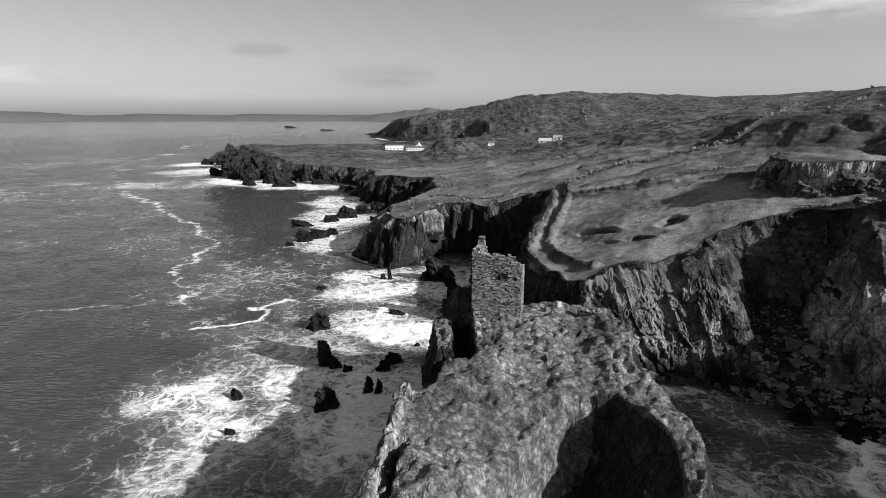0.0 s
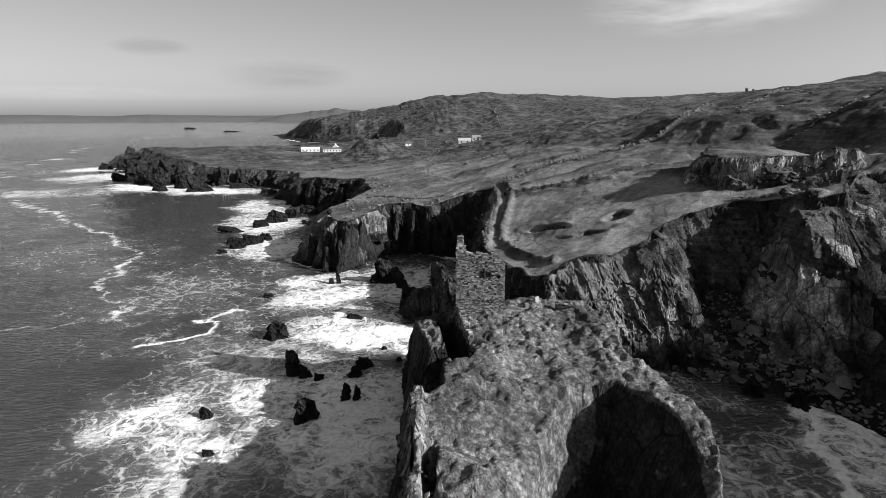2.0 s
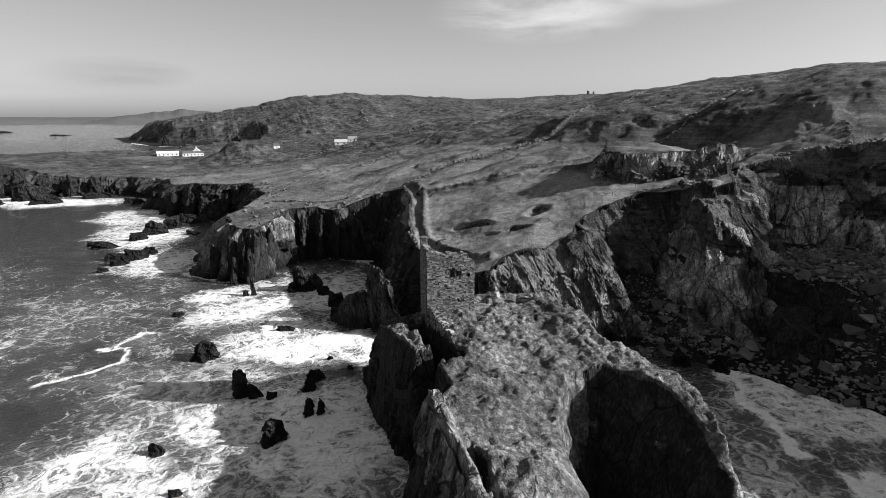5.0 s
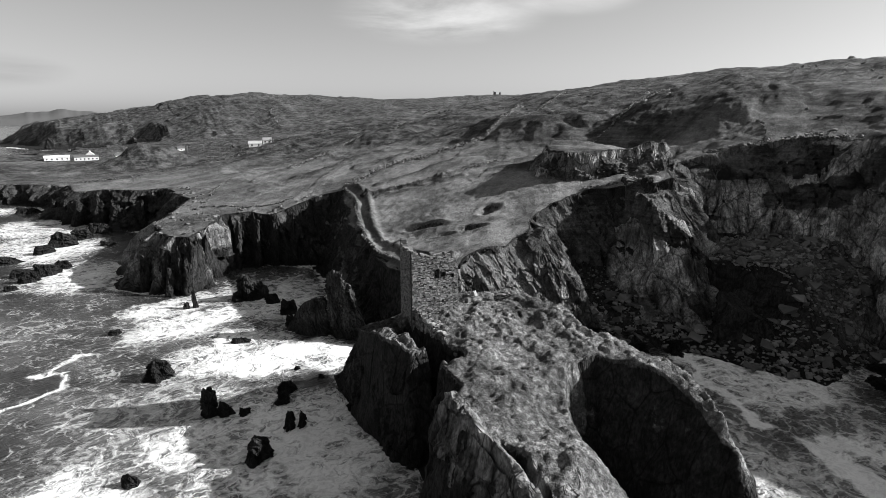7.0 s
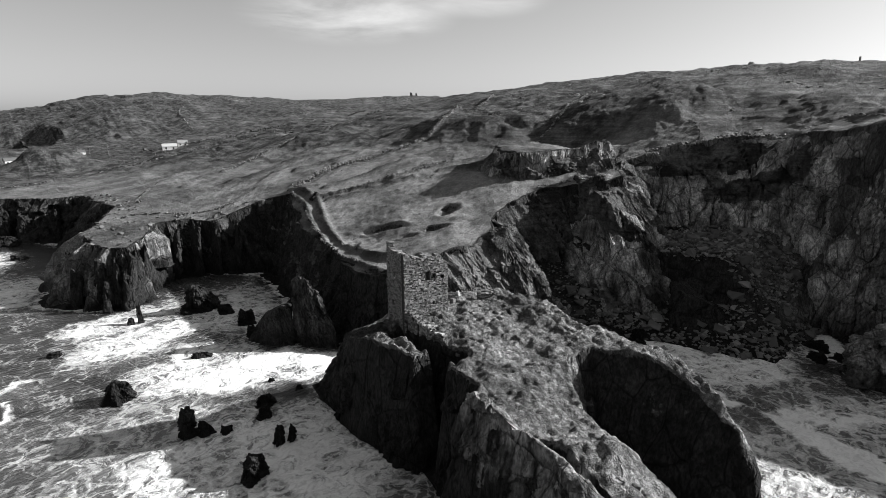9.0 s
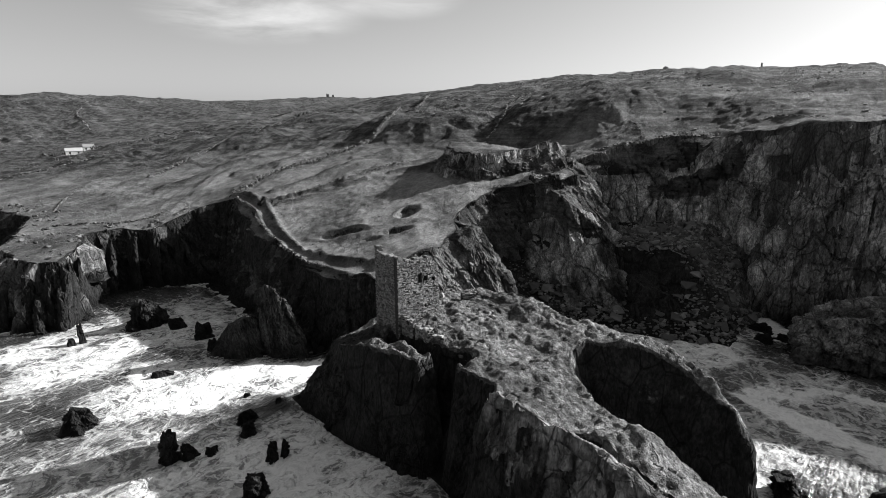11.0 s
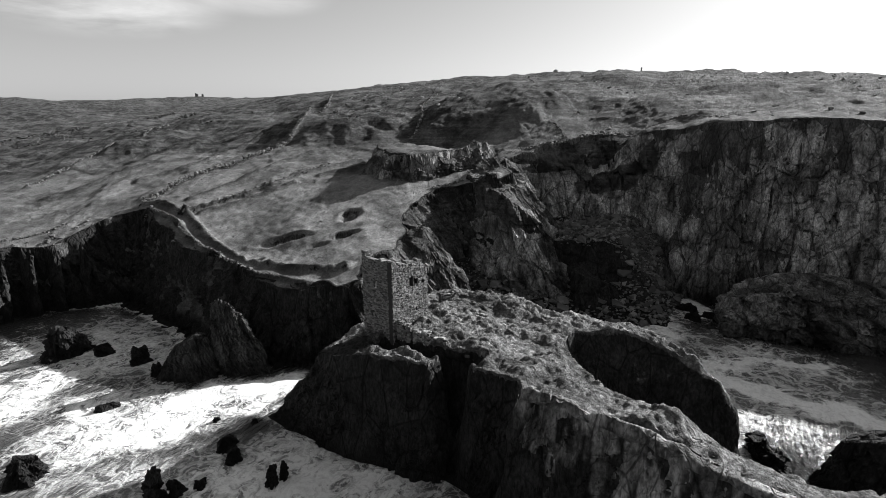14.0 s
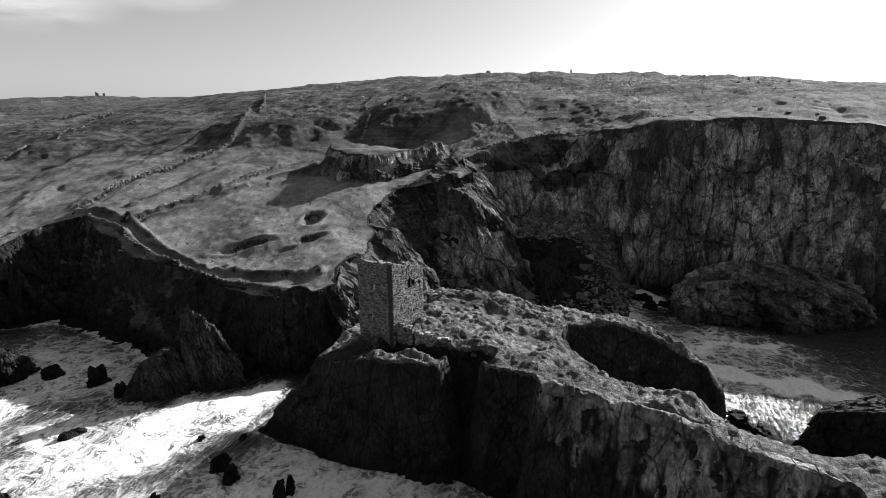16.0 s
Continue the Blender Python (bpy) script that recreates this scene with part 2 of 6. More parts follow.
# earth banks: line, half width, height
BANKS = [([(33, 161), (41, 161.5), (51, 160), (61, 158), (70, 156), (80, 157), (88, 160), (108, 171), (130, 184), (160, 205)], 0.7, 0.7),
         ([(34, 216), (46, 222), (54, 224), (66, 230), (90, 246), (120, 268)], 0.9, 0.7), ([(-40, 338), (-8, 322), (15, 318), (32, 316), (70, 330)], 1.5, 1.0),
         ([(24, 163), (29, 160), (30, 152), (27.4, 140), (23, 129), (19, 118), (17, 108), (17.5, 99), (20, 93)], 0.8, 1.1),
         ([(31, 144), (40, 139), (51, 133.5), (64, 131), (75, 126)], 0.8, 1.3), ([(33, 140.5), (42, 136), (53, 130.5)], 0.7, 0.8),
         ([(50, 300), (80, 296), (120, 300), (170, 312)], 2.5, 2.2), ([(40, 345), (90, 338), (150, 345)], 2.5, 2.0), ([(30, 195), (60, 190), (85, 200)], 2.0, 0.9),
         ([(33, 160), (33.6, 152), (31, 141), (27, 131), (24, 123), (21.5, 114), (21.5, 106), (23, 99), (26, 94)], 0.8, 1.1), ([(60, 128), (72, 121), (86, 114)], 1.2, 0.9), ([(38, 150), (56, 146), (74, 143)], 1.0, 0.6), ([(44, 178), (62, 172), (84, 172)], 1.4, 0.8)]


def surface_spline(spots):
    """A smooth surface through spot heights."""
    p = np.array(spots, float)

    def kernel(dx, dy):
        return np.sqrt(dx * dx + dy * dy + 9.0)

    a = kernel(p[:, None, 0] - p[None, :, 0], p[:, None, 1] - p[None, :, 1])
    w = np.linalg.solve(a - 0.02 * np.eye(len(p)), p[:, 2] - 20.0)

    def at(x, y):
        total = np.full(x.shape, 20.0)
        for (qx, qy, _), wi in zip(p, w):
            total += wi * kernel(x - qx, y - qy)
        return total

    return at


plateau_height = surface_spline(SPOTS_ROCK + SPOTS_NEAR + SPOTS_FAR + SPOTS_HILL)


def blob(x, y, cx, cy, rx, ry, turn=0.0):
    c, s = math.cos(radians(turn)), math.sin(radians(turn))
    u, v = (x - cx) * c + (y - cy) * s, -(x - cx) * s + (y - cy) * c
    return np.exp(-((u / rx) ** 2 + (v / ry) ** 2))


def slope_of_cliff(x, y):
    """How steep the cliffs fall, metres per metre."""
    s = 4.2 + 1.2 * fbm2(x / 14, y / 14, 2, 31)
    for cx, cy, r, v in ((-11, 151, 12, 8.0), (25, 45, 9, 2.3), (25, 62, 9, 2.0), (58, 90, 9, 1.6), (36, 82, 6, 1.8), (45, 86, 6, 1.5), (6.5, 36, 4.8, 5.0), (8, 43, 4.2, 5.0), (5.5, 29, 4.2, 5.0), (0, 68, 9, 9.0), (-1, 56, 8, 9.0), (92, 72, 14, 2.2), (16, 46, 4, 2.0), (15.8, 43, 4, 1.9), (15.8, 39, 4, 1.9), (15.8, 35.5, 4, 2.0), (16.4, 32.5, 3, 1.8), (30, 87, 6, 1.5), (38, 86, 7, 1.4), (-100, 360, 60, 1.5), (0, 900, 250, 0.55), (-100, 1200, 300, 0.6)):
        w = blob(x, y, cx, cy, r, r)
        s = s * (1 - w) + v * w
    return s


def ridge(x, y, a, b, steep, wide=1.2):
    """Height of a sloping spur from a to b (x, y, z)."""
    dx, dy = b[0] - a[0], b[1] - a[1]
    s = np.clip(((x - a[0]) * dx + (y - a[1]) * dy) / (dx * dx + dy * dy), 0, 1)
    d = np.hypot(x - a[0] - s * dx, y - a[1] - s * dy)
    return a[2] + s * (b[2] - a[2]) - steep * np.maximum(d - wide, 0)


def land_height(x, y):
    """Height of the ground and the share of it that is open plateau."""
    near = smooth(700, 150, np.hypot(x, y - 80))
    wander = 1.6 - 1.2 * blob(x, y, 0, 62, 10, 22)
    wx = x + wander * fbm2(x / 7, y / 7, 3, 3) + (1 - near) * 10 * fbm2(x / 60, y / 60, 3, 5)
    wy = y + wander * fbm2(x / 7 + 40, y / 7, 3, 4) + (1 - near) * 10 * fbm2(x / 60 + 40, y / 60, 3, 6)
    shore = outline_distance(wx, wy, SHORE)
    rim = np.maximum(outline_distance(wx, wy, RIM), outline_distance(wx, wy, RIM_ROCK))
    top = plateau_height(x, y)
    # the knoll and lesser rises, hollows and pits of the pasture
    top = top + 13 * blob(x, y, 8, 424, 24, 15) * (1 + 0.35 * fbm2(x / 9, y / 9, 3, 18)) + 2.5 * blob(x, y, 40, 452, 30, 14) + 2.2 * blob(x, y, -20, 300, 30, 10) + 1.6 * blob(x, y, 30, 275, 30, 7, 15) + 1.8 * blob(x, y, 70, 200, 22, 6, 20) + 1.4 * blob(x, y, 45, 182, 18, 4, 12)
    edge = 2.6 * fbm2(x / 6, y / 6, 4, 17)
    for line, lift, lo, hi in STEPS:
        top = top + lift * smooth(lo, hi, outline_distance(x, y, line) + edge) * (smooth(92, 78, x) if lift > 5 else 1.0)
    for cx, cy, rx, ry, turn, deep in PITS:
        r = np.sqrt(-np.log(np.maximum(blob(x, y, cx, cy, rx, ry, turn), 1e-30)))
        top = top - 0.7 * deep * smooth(1.35, 0.35, r + 0.2 * fbm2(x / 1.5, y / 1.5, 2, 19)) + 0.1 * deep * np.exp(-((r - 1.5) / 0.35) ** 2)
    rough = smooth(40, 90, x + 0.25 * (y - 100)) * smooth(-100, 100, y + 80) + 0.25
    rough = np.clip(rough + smooth(250, 500, y), 0, 1.2)
    top = top + rough * (2.2 * fbm2(x / 30, y / 30, 3, 11) + 0.9 * np.abs(fbm2(x / 9, y / 9, 3, 12))) + 0.35 * fbm2(x / 12, y / 12, 3, 13)
    top = top + smooth(400, 900, y) * (7 * fbm2(x / 160, y / 160, 5, 14) - 8 * np.abs(fbm2(x / 85, y / 85, 4, 15)) + 2 + 3 * smooth(-0.05, 0.08, fbm2(x / 48, y / 48, 4, 16)))
    beds = (y - 0.16 * x + 3 * fbm2(x / 22, y / 22, 2, 26)) / 4.2
    top = top + 0.42 * np.abs(value2(beds, x / 26, 27)) * smooth(120, 160, y + 0.6 * x - 20) * smooth(420, 300, y) * smooth(-0.25, 0.25, fbm2(x / 40, y / 40, 2, 28)) * smooth(0, 25, x)
    for line, wide, high in BANKS:
        top = top + high * np.exp(-(outline_distance(x, y, line, False) / wide) ** 2) * (1 + 0.4 * fbm2(x / 1.8, y / 1.8, 3, 23))
    steep = slope_of_cliff(x, y)
    out = np.maximum(-rim, 0)
    cliff = top - steep * out
    scree = np.minimum((0.1 + 0.42 * smooth(24, 32, x) + 0.65 * smooth(62, 70, x) * smooth(44, 50, y)) * np.maximum(shore, 0), 0.5 * np.maximum(top, 0)) + np.minimum(shore, 0) * 0.8
    z = np.maximum(scree, cliff)
    z = np.where(rim > 0, top, z)
    # spurs that run down into the eastern cove
    spur = np.maximum(ridge(x, y, (69, 83, 27), (66, 76, 17), 3.0, 3.0), ridge(x, y, (66, 76, 16), (60.5, 67, 2), 2.4, 1.8))
    spur = np.maximum(spur, ridge(x, y, (43, 88, 18.5), (47, 76, 2), 1.7, 1.0))
    z = np.maximum(z, spur + 1.2 * fbm2(x / 4, y / 4, 3, 21))
    # deep cleft on the west side of the tower
    z = z - 10.0 * np.exp(-((x - 2.4 - 0.04 * (y - 64) - 0.5 * fbm2(x / 3, y / 3, 2, 24)) / 0.95) ** 4) * smooth(56, 58.5, y) * smooth(72.5, 67, y) * smooth(-4, 0, z)
    # the crest of slabs along the west edge and the crack behind it
    crest = outline_distance(x, y, [(-3.5, 49.4), (-4.2, 45), (-5, 40), (-5.8, 33), (-5.6, 24)], False)
    z = z + 0.9 * np.exp(-(crest / 0.8) ** 4) * smooth(4, 8, z)
    crack = outline_distance(x, y, [(-2.3, 46.5), (-3.2, 42), (-4, 38), (-4.6, 32), (-4.4, 24)], False)
    z = z - 2.6 * np.exp(-((crack + 0.3 * fbm2(x / 2, y / 2, 2, 25)) / 0.24) ** 4) * smooth(4, 8, z) * smooth(43, 39, y)
    return np.maximum(z, -6), smooth(-0.5, 1.5, rim), shore


def grid_lines(lo, hi, fine_lo, fine_hi, step, mid_lo, mid_hi, mid, growth):
    """Coordinates, dense in the middle and wider and wider apart outside."""
    up = [fine_lo]
    while up[-1] < fine_hi:
        up.append(up[-1] + step)
    while up[-1] < mid_hi:
        up.append(up[-1] + mid)
    s = mid
    while up[-1] < hi:
        s *= growth
        up.append(up[-1] + s)
    down = [fine_lo]
    while down[-1] > mid_lo:
        down.append(down[-1] - mid)
    s = mid
    while down[-1] > lo:
        s *= growth
        down.append(down[-1] - s)
    return np.array(down[:0:-1] + up)


def sheet(name, co, faces, material, smooth_shade=True):
    me = bpy.data.meshes.new(name)
    me.vertices.add(len(co))
    me.vertices.foreach_set("co", np.ascontiguousarray(co, np.float32).ravel())
    me.loops.add(faces.size)
    me.loops.foreach_set("vertex_index", np.ascontiguousarray(faces, np.int32).ravel())
    me.polygons.add(len(faces))
    me.polygons.foreach_set("loop_start", np.arange(0, faces.size, faces.shape[1], dtype=np.int32))
    me.polygons.foreach_set("use_smooth", np.full(len(faces), smooth_shade))
    me.update()
    me.validate()
    me.materials.append(material)
    return me


def quads(nx, ny):
    i = np.arange(nx * ny).reshape(ny, nx)
    return np.stack([i[:-1, :-1], i[:-1, 1:], i[1:, 1:], i[1:, :-1]], -1).reshape(-1, 4)


def kept(co, faces, mask):
    """Only the faces of the mask, and the vertices that they use."""
    faces = faces[mask]
    used = np.unique(faces)
    index = np.zeros(len(co), np.int64)
    index[used] = np.arange(len(used))
    return co[used], index[faces], used


def float_layer(me, name, values):
    a = me.attributes.new(name, "FLOAT", "POINT")
    a.data.foreach_set("value", np.ascontiguousarray(values, np.float32))


# ---- materials ----


def material(name):
    m = bpy.data.materials.new(name)
    m.use_nodes = True
    t = m.node_tree
    return m, t, t.nodes["Principled BSDF"]


def noise_node(t, scale, detail=5.0, rough=0.55, stretch=None, source=None, distortion=0.0):
    n = node(t, "ShaderNodeTexNoise", Scale=scale, Detail=detail, Roughness=rough, Distortion=distortion)
    if source is None:
        source = t.nodes.new("ShaderNodeTexCoord").outputs["Object"]
    if stretch:
        mp = t.nodes.new("ShaderNodeMapping")
        mp.inputs["Scale"].default_value = stretch[:3]
        if len(stretch) > 3:
            mp.inputs["Rotation"].default_value = (0, 0, radians(stretch[3]))
        link(t, source, mp.inputs[0])
        source = mp.outputs[0]
    link(t, source, n.inputs["Vector"])
    return n.outputs["Fac"]


def ramp(t, value, lo, hi, a=0.0, b=1.0):
    r = node(t, "ShaderNodeMapRange")
    r.interpolation_type = "SMOOTHSTEP"
    link(t, value, r.inputs["Value"])
    for i, v in enumerate((lo, hi, a, b)):
        r.inputs[i + 1].default_value = v
    return r.outputs[0]


def maths(t, op, a, b):
    m = t.nodes.new("ShaderNodeMath")
    m.operation = op
    for i, v in enumerate((a, b)):
        if isinstance(v, (int, float)):
            m.inputs[i].default_value = v
        else:
            link(t, v, m.inputs[i])
    return m.outputs[0]


def blend(t, fac, a, b):
    """a where fac is 0, b where it is 1."""
    m = t.nodes.new("ShaderNodeMix")
    m.data_type = "FLOAT"
    for key, v in ((0, fac), (2, a), (3, b)):
        if isinstance(v, (int, float)):
            m.inputs[key].default_value = v
        else:
            link(t, v, m.inputs[key])
    return m.outputs[0]


def finish(t, bsdf, grey, height=None, distance=0.1, strength=1.0, rough=0.9):
    """Grey tone, relief and roughness."""
    c = t.nodes.new("ShaderNodeCombineColor")
    for i in range(3):
        link(t, grey, c.inputs[i])
    link(t, c.outputs[0], bsdf.inputs["Base Color"])
    if isinstance(rough, (int, float)):
        bsdf.inputs["Roughness"].default_value = rough
    else:
        link(t, rough, bsdf.inputs["Roughness"])
    bsdf.inputs["Specular IOR Level"].default_value = 0.25
    if height is not None:
        b = node(t, "ShaderNodeBump", Distance=distance, Strength=strength)
        link(t, height, b.inputs["Height"])
        link(t, b.outputs[0], bsdf.inputs["Normal"])


def rock_tone(t, pale_part=None):
    """Bedded slate with cracks: tone and relief."""
    bands = noise_node(t, 1.0, 6, 0.66, (1.1, 0.6, 0.36, 25))
    fine = noise_node(t, 3.2, 6, 0.65, (1.0, 1.0, 0.45))
    big = noise_node(t, 0.13, 5, 0.6)
    co = t.nodes.new("ShaderNodeTexCoord").outputs["Object"]
    warp = node(t, "ShaderNodeTexNoise", Scale=0.5, Detail=4.0, Roughness=0.6)
    link(t, co, warp.inputs["Vector"])
    shift = t.nodes.new("ShaderNodeVectorMath")
    shift.operation = "MULTIPLY_ADD"
    link(t, warp.outputs["Color"], shift.inputs[0])
    shift.inputs[1].default_value = (0.5, 0.5, 0.5)
    link(t, co, shift.inputs[2])
    crack = None
    for scale, stretch in ((0.3, (1.0, 1.0, 0.45)), (0.8, (1.4, 1.0, 0.5))):
        mp = t.nodes.new("ShaderNodeMapping")
        mp.inputs["Scale"].default_value = stretch
        mp.inputs["Rotation"].default_value = (0.25, 0.35, 0.4)
        link(t, shift.outputs[0], mp.inputs[0])
        v = node(t, "ShaderNodeTexVoronoi", Scale=scale)
        v.feature = "DISTANCE_TO_EDGE"
        link(t, mp.outputs[0], v.inputs["Vector"])
        c = ramp(t, v.outputs["Distance"], 0.0, 0.035)
        crack = c if crack is None else maths(t, "MULTIPLY", crack, maths(t, "ADD", maths(t, "MULTIPLY", c, 0.5), 0.5))
    lichen = ramp(t, noise_node(t, 0.42, 7, 0.72), 0.52, 0.66)
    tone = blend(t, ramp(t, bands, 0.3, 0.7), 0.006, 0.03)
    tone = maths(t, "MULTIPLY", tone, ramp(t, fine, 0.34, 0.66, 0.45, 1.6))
    if pale_part is not None:
        streak = noise_node(t, 0.5, 7, 0.64, (1.0, 1.0, 0.2))
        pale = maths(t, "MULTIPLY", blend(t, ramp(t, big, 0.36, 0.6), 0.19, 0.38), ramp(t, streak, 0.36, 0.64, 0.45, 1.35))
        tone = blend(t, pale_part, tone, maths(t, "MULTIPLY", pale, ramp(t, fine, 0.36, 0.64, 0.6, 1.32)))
    tone = maths(t, "MULTIPLY", tone, ramp(t, big, 0.3, 0.7, 0.75, 1.25))
    tone = blend(t, maths(t, "MULTIPLY", lichen, 0.09), tone, 0.12)
    tone = maths(t, "MULTIPLY", tone, maths(t, "ADD", maths(t, "MULTIPLY", crack, 0.55), 0.45))
    relief = maths(t, "ADD", maths(t, "ADD", maths(t, "MULTIPLY", bands, 1.4), maths(t, "MULTIPLY", fine, 0.6)), maths(t, "MULTIPLY", crack, 0.7))
    return tone, relief


def ground_material():
    m, t, bsdf = material("turf_and_rock")
    geo = t.nodes.new("ShaderNodeNewGeometry")
    sep = t.nodes.new("ShaderNodeSeparateXYZ")
    link(t, geo.outputs["True Normal"], sep.inputs[0])
    pos = t.nodes.new("ShaderNodeSeparateXYZ")
    link(t, geo.outputs["Position"], pos.inputs[0])
    pale_att = t.nodes.new("ShaderNodeAttribute")
    pale_att.attribute_name = "pale"
    tone_rock, relief_rock = rock_tone(t, pale_att.outputs["Fac"])
    # wet, weed-dark rock near the water
    wet = ramp(t, maths(t, "ADD", pos.outputs[2], maths(t, "MULTIPLY", noise_node(t, 0.4, 4), 3.0)), 2.2, 5.5, 0.4, 1.0)
    tone_rock = maths(t, "MULTIPLY", tone_rock, wet)
    tuft = noise_node(t, 2.6, 6, 0.62)
    patch = noise_node(t, 0.11, 6, 0.62)
    patch2 = noise_node(t, 0.028, 5, 0.6, (1.0, 0.55, 1.0, -25))
    streak = noise_node(t, 0.5, 4, 0.6, (0.35, 1.6, 1.0, 28))
    att = t.nodes.new("ShaderNodeAttribute")
    att.attribute_name = "heath"
    tone = blend(t, ramp(t, patch, 0.36, 0.62), 0.085, 0.2)
    heath = blend(t, ramp(t, noise_node(t, 0.16, 9, 0.74), 0.42, 0.6), 0.016, 0.1)
    far = maths(t, "MULTIPLY", att.outputs["Fac"], ramp(t, patch2, 0.26, 0.5))
    tone = blend(t, far, tone, heath)
    tone = maths(t, "MULTIPLY", tone, ramp(t, tuft, 0.38, 0.62, 0.78, 1.2))
    tone = maths(t, "MULTIPLY", tone, ramp(t, noise_node(t, 0.6, 5, 0.65), 0.36, 0.64, 0.78, 1.15))
    wild = t.nodes.new("ShaderNodeAttribute")
    wild.attribute_name = "wild"
    cell = node(t, "ShaderNodeTexVoronoi", Scale=1.9)
    link(t, t.nodes.new("ShaderNodeTexCoord").outputs["Object"], cell.inputs["Vector"])
    # lit tops and shaded creases of tussocks painted into the tone, with fine mottling
    clump = maths(t, "MULTIPLY", ramp(t, cell.outputs["Distance"], 0.15, 0.75, 1.3, 0.72), ramp(t, noise_node(t, 6.0, 6, 0.7), 0.35, 0.65, 0.6, 1.35))
    own = t.nodes.new("ShaderNodeSeparateColor")
    link(t, cell.outputs["Color"], own.inputs[0])
    clump = maths(t, "MULTIPLY", clump, ramp(t, own.outputs[0], 0.0, 1.0, 0.66, 1.34))
    clump = maths(t, "MULTIPLY", clump, ramp(t, noise_node(t, 0.55, 5, 0.62), 0.36, 0.64, 0.7, 1.28))
    tone = maths(t, "MULTIPLY", tone, blend(t, wild.outputs["Fac"], 1.0, clump))
    tone = maths(t, "MULTIPLY", tone, ramp(t, streak, 0.3, 0.7, 0.93, 1.05))
    terrace = noise_node(t, 1.0, 5, 0.6, (0.06, 0.06, 1.5))
    tone = maths(t, "MULTIPLY", tone, blend(t, maths(t, "MULTIPLY", att.outputs["Fac"], 0.8), 1.0, ramp(t, terrace, 0.42, 0.58, 0.7, 1.2)))
    turf_att = t.nodes.new("ShaderNodeAttribute")
    turf_att.attribute_name = "turf"
    edge = maths(t, "ADD", turf_att.outputs["Fac"], maths(t, "MULTIPLY", maths(t, "SUBTRACT", noise_node(t, 0.8, 5, 0.65), 0.5), 0.9))
    grass = ramp(t, edge, 0.4, 0.6)
    tone = blend(t, grass, tone_rock, tone)
    low = ramp(t, pos.outputs[2], 2.5, 4.5)
    tone = blend(t, low, tone_rock, tone)
    relief = blend(t, grass, relief_rock, maths(t, "ADD", maths(t, "MULTIPLY", maths(t, "ADD", maths(t, "MULTIPLY", tuft, 0.7), maths(t, "MULTIPLY", noise_node(t, 7.0, 4), 0.8)), blend(t, maths(t, "MAXIMUM", wild.outputs["Fac"], att.outputs["Fac"]), 0.42, 1.1)), maths(t, "MULTIPLY", maths(t, "MULTIPLY", terrace, att.outputs["Fac"]), 0.6)))
    finish(t, bsdf, tone, relief, 0.55, 0.9, 0.92)
    return m


def stone_material(name, lo, hi, scale=1.2):
    m, t, bsdf = material(name)
    info = t.nodes.new("ShaderNodeObjectInfo")
    geo = t.nodes.new("ShaderNodeNewGeometry")
    tone = blend(t, noise_node(t, scale, 6, 0.65), lo, hi)
    tone = maths(t, "MULTIPLY", tone, ramp(t, geo.outputs["Random Per Island"], 0, 1, 0.5, 1.5))
    tone = maths(t, "MULTIPLY", tone, ramp(t, info.outputs["Random"], 0, 1, 0.8, 1.2))
    finish(t, bsdf, tone, noise_node(t, scale * 3, 6, 0.65), 0.15, 0.8, 0.9)
    return m


def rock_material(name, gain=1.0):
    m, t, bsdf = material(name)
    tone, relief = rock_tone(t)
    geo = t.nodes.new("ShaderNodeNewGeometry")
    pos = t.nodes.new("ShaderNodeSeparateXYZ")
    link(t, geo.outputs["Position"], pos.inputs[0])
    wet = ramp(t, maths(t, "ADD", pos.outputs[2], maths(t, "MULTIPLY", noise_node(t, 0.5, 4), 2.5)), 2.0, 5.5, 0.4, 1.0)
    tone = maths(t, "MULTIPLY", maths(t, "MULTIPLY", tone, wet), gain)
    finish(t, bsdf, tone, relief, 0.5, 0.9, 0.85)
    return m


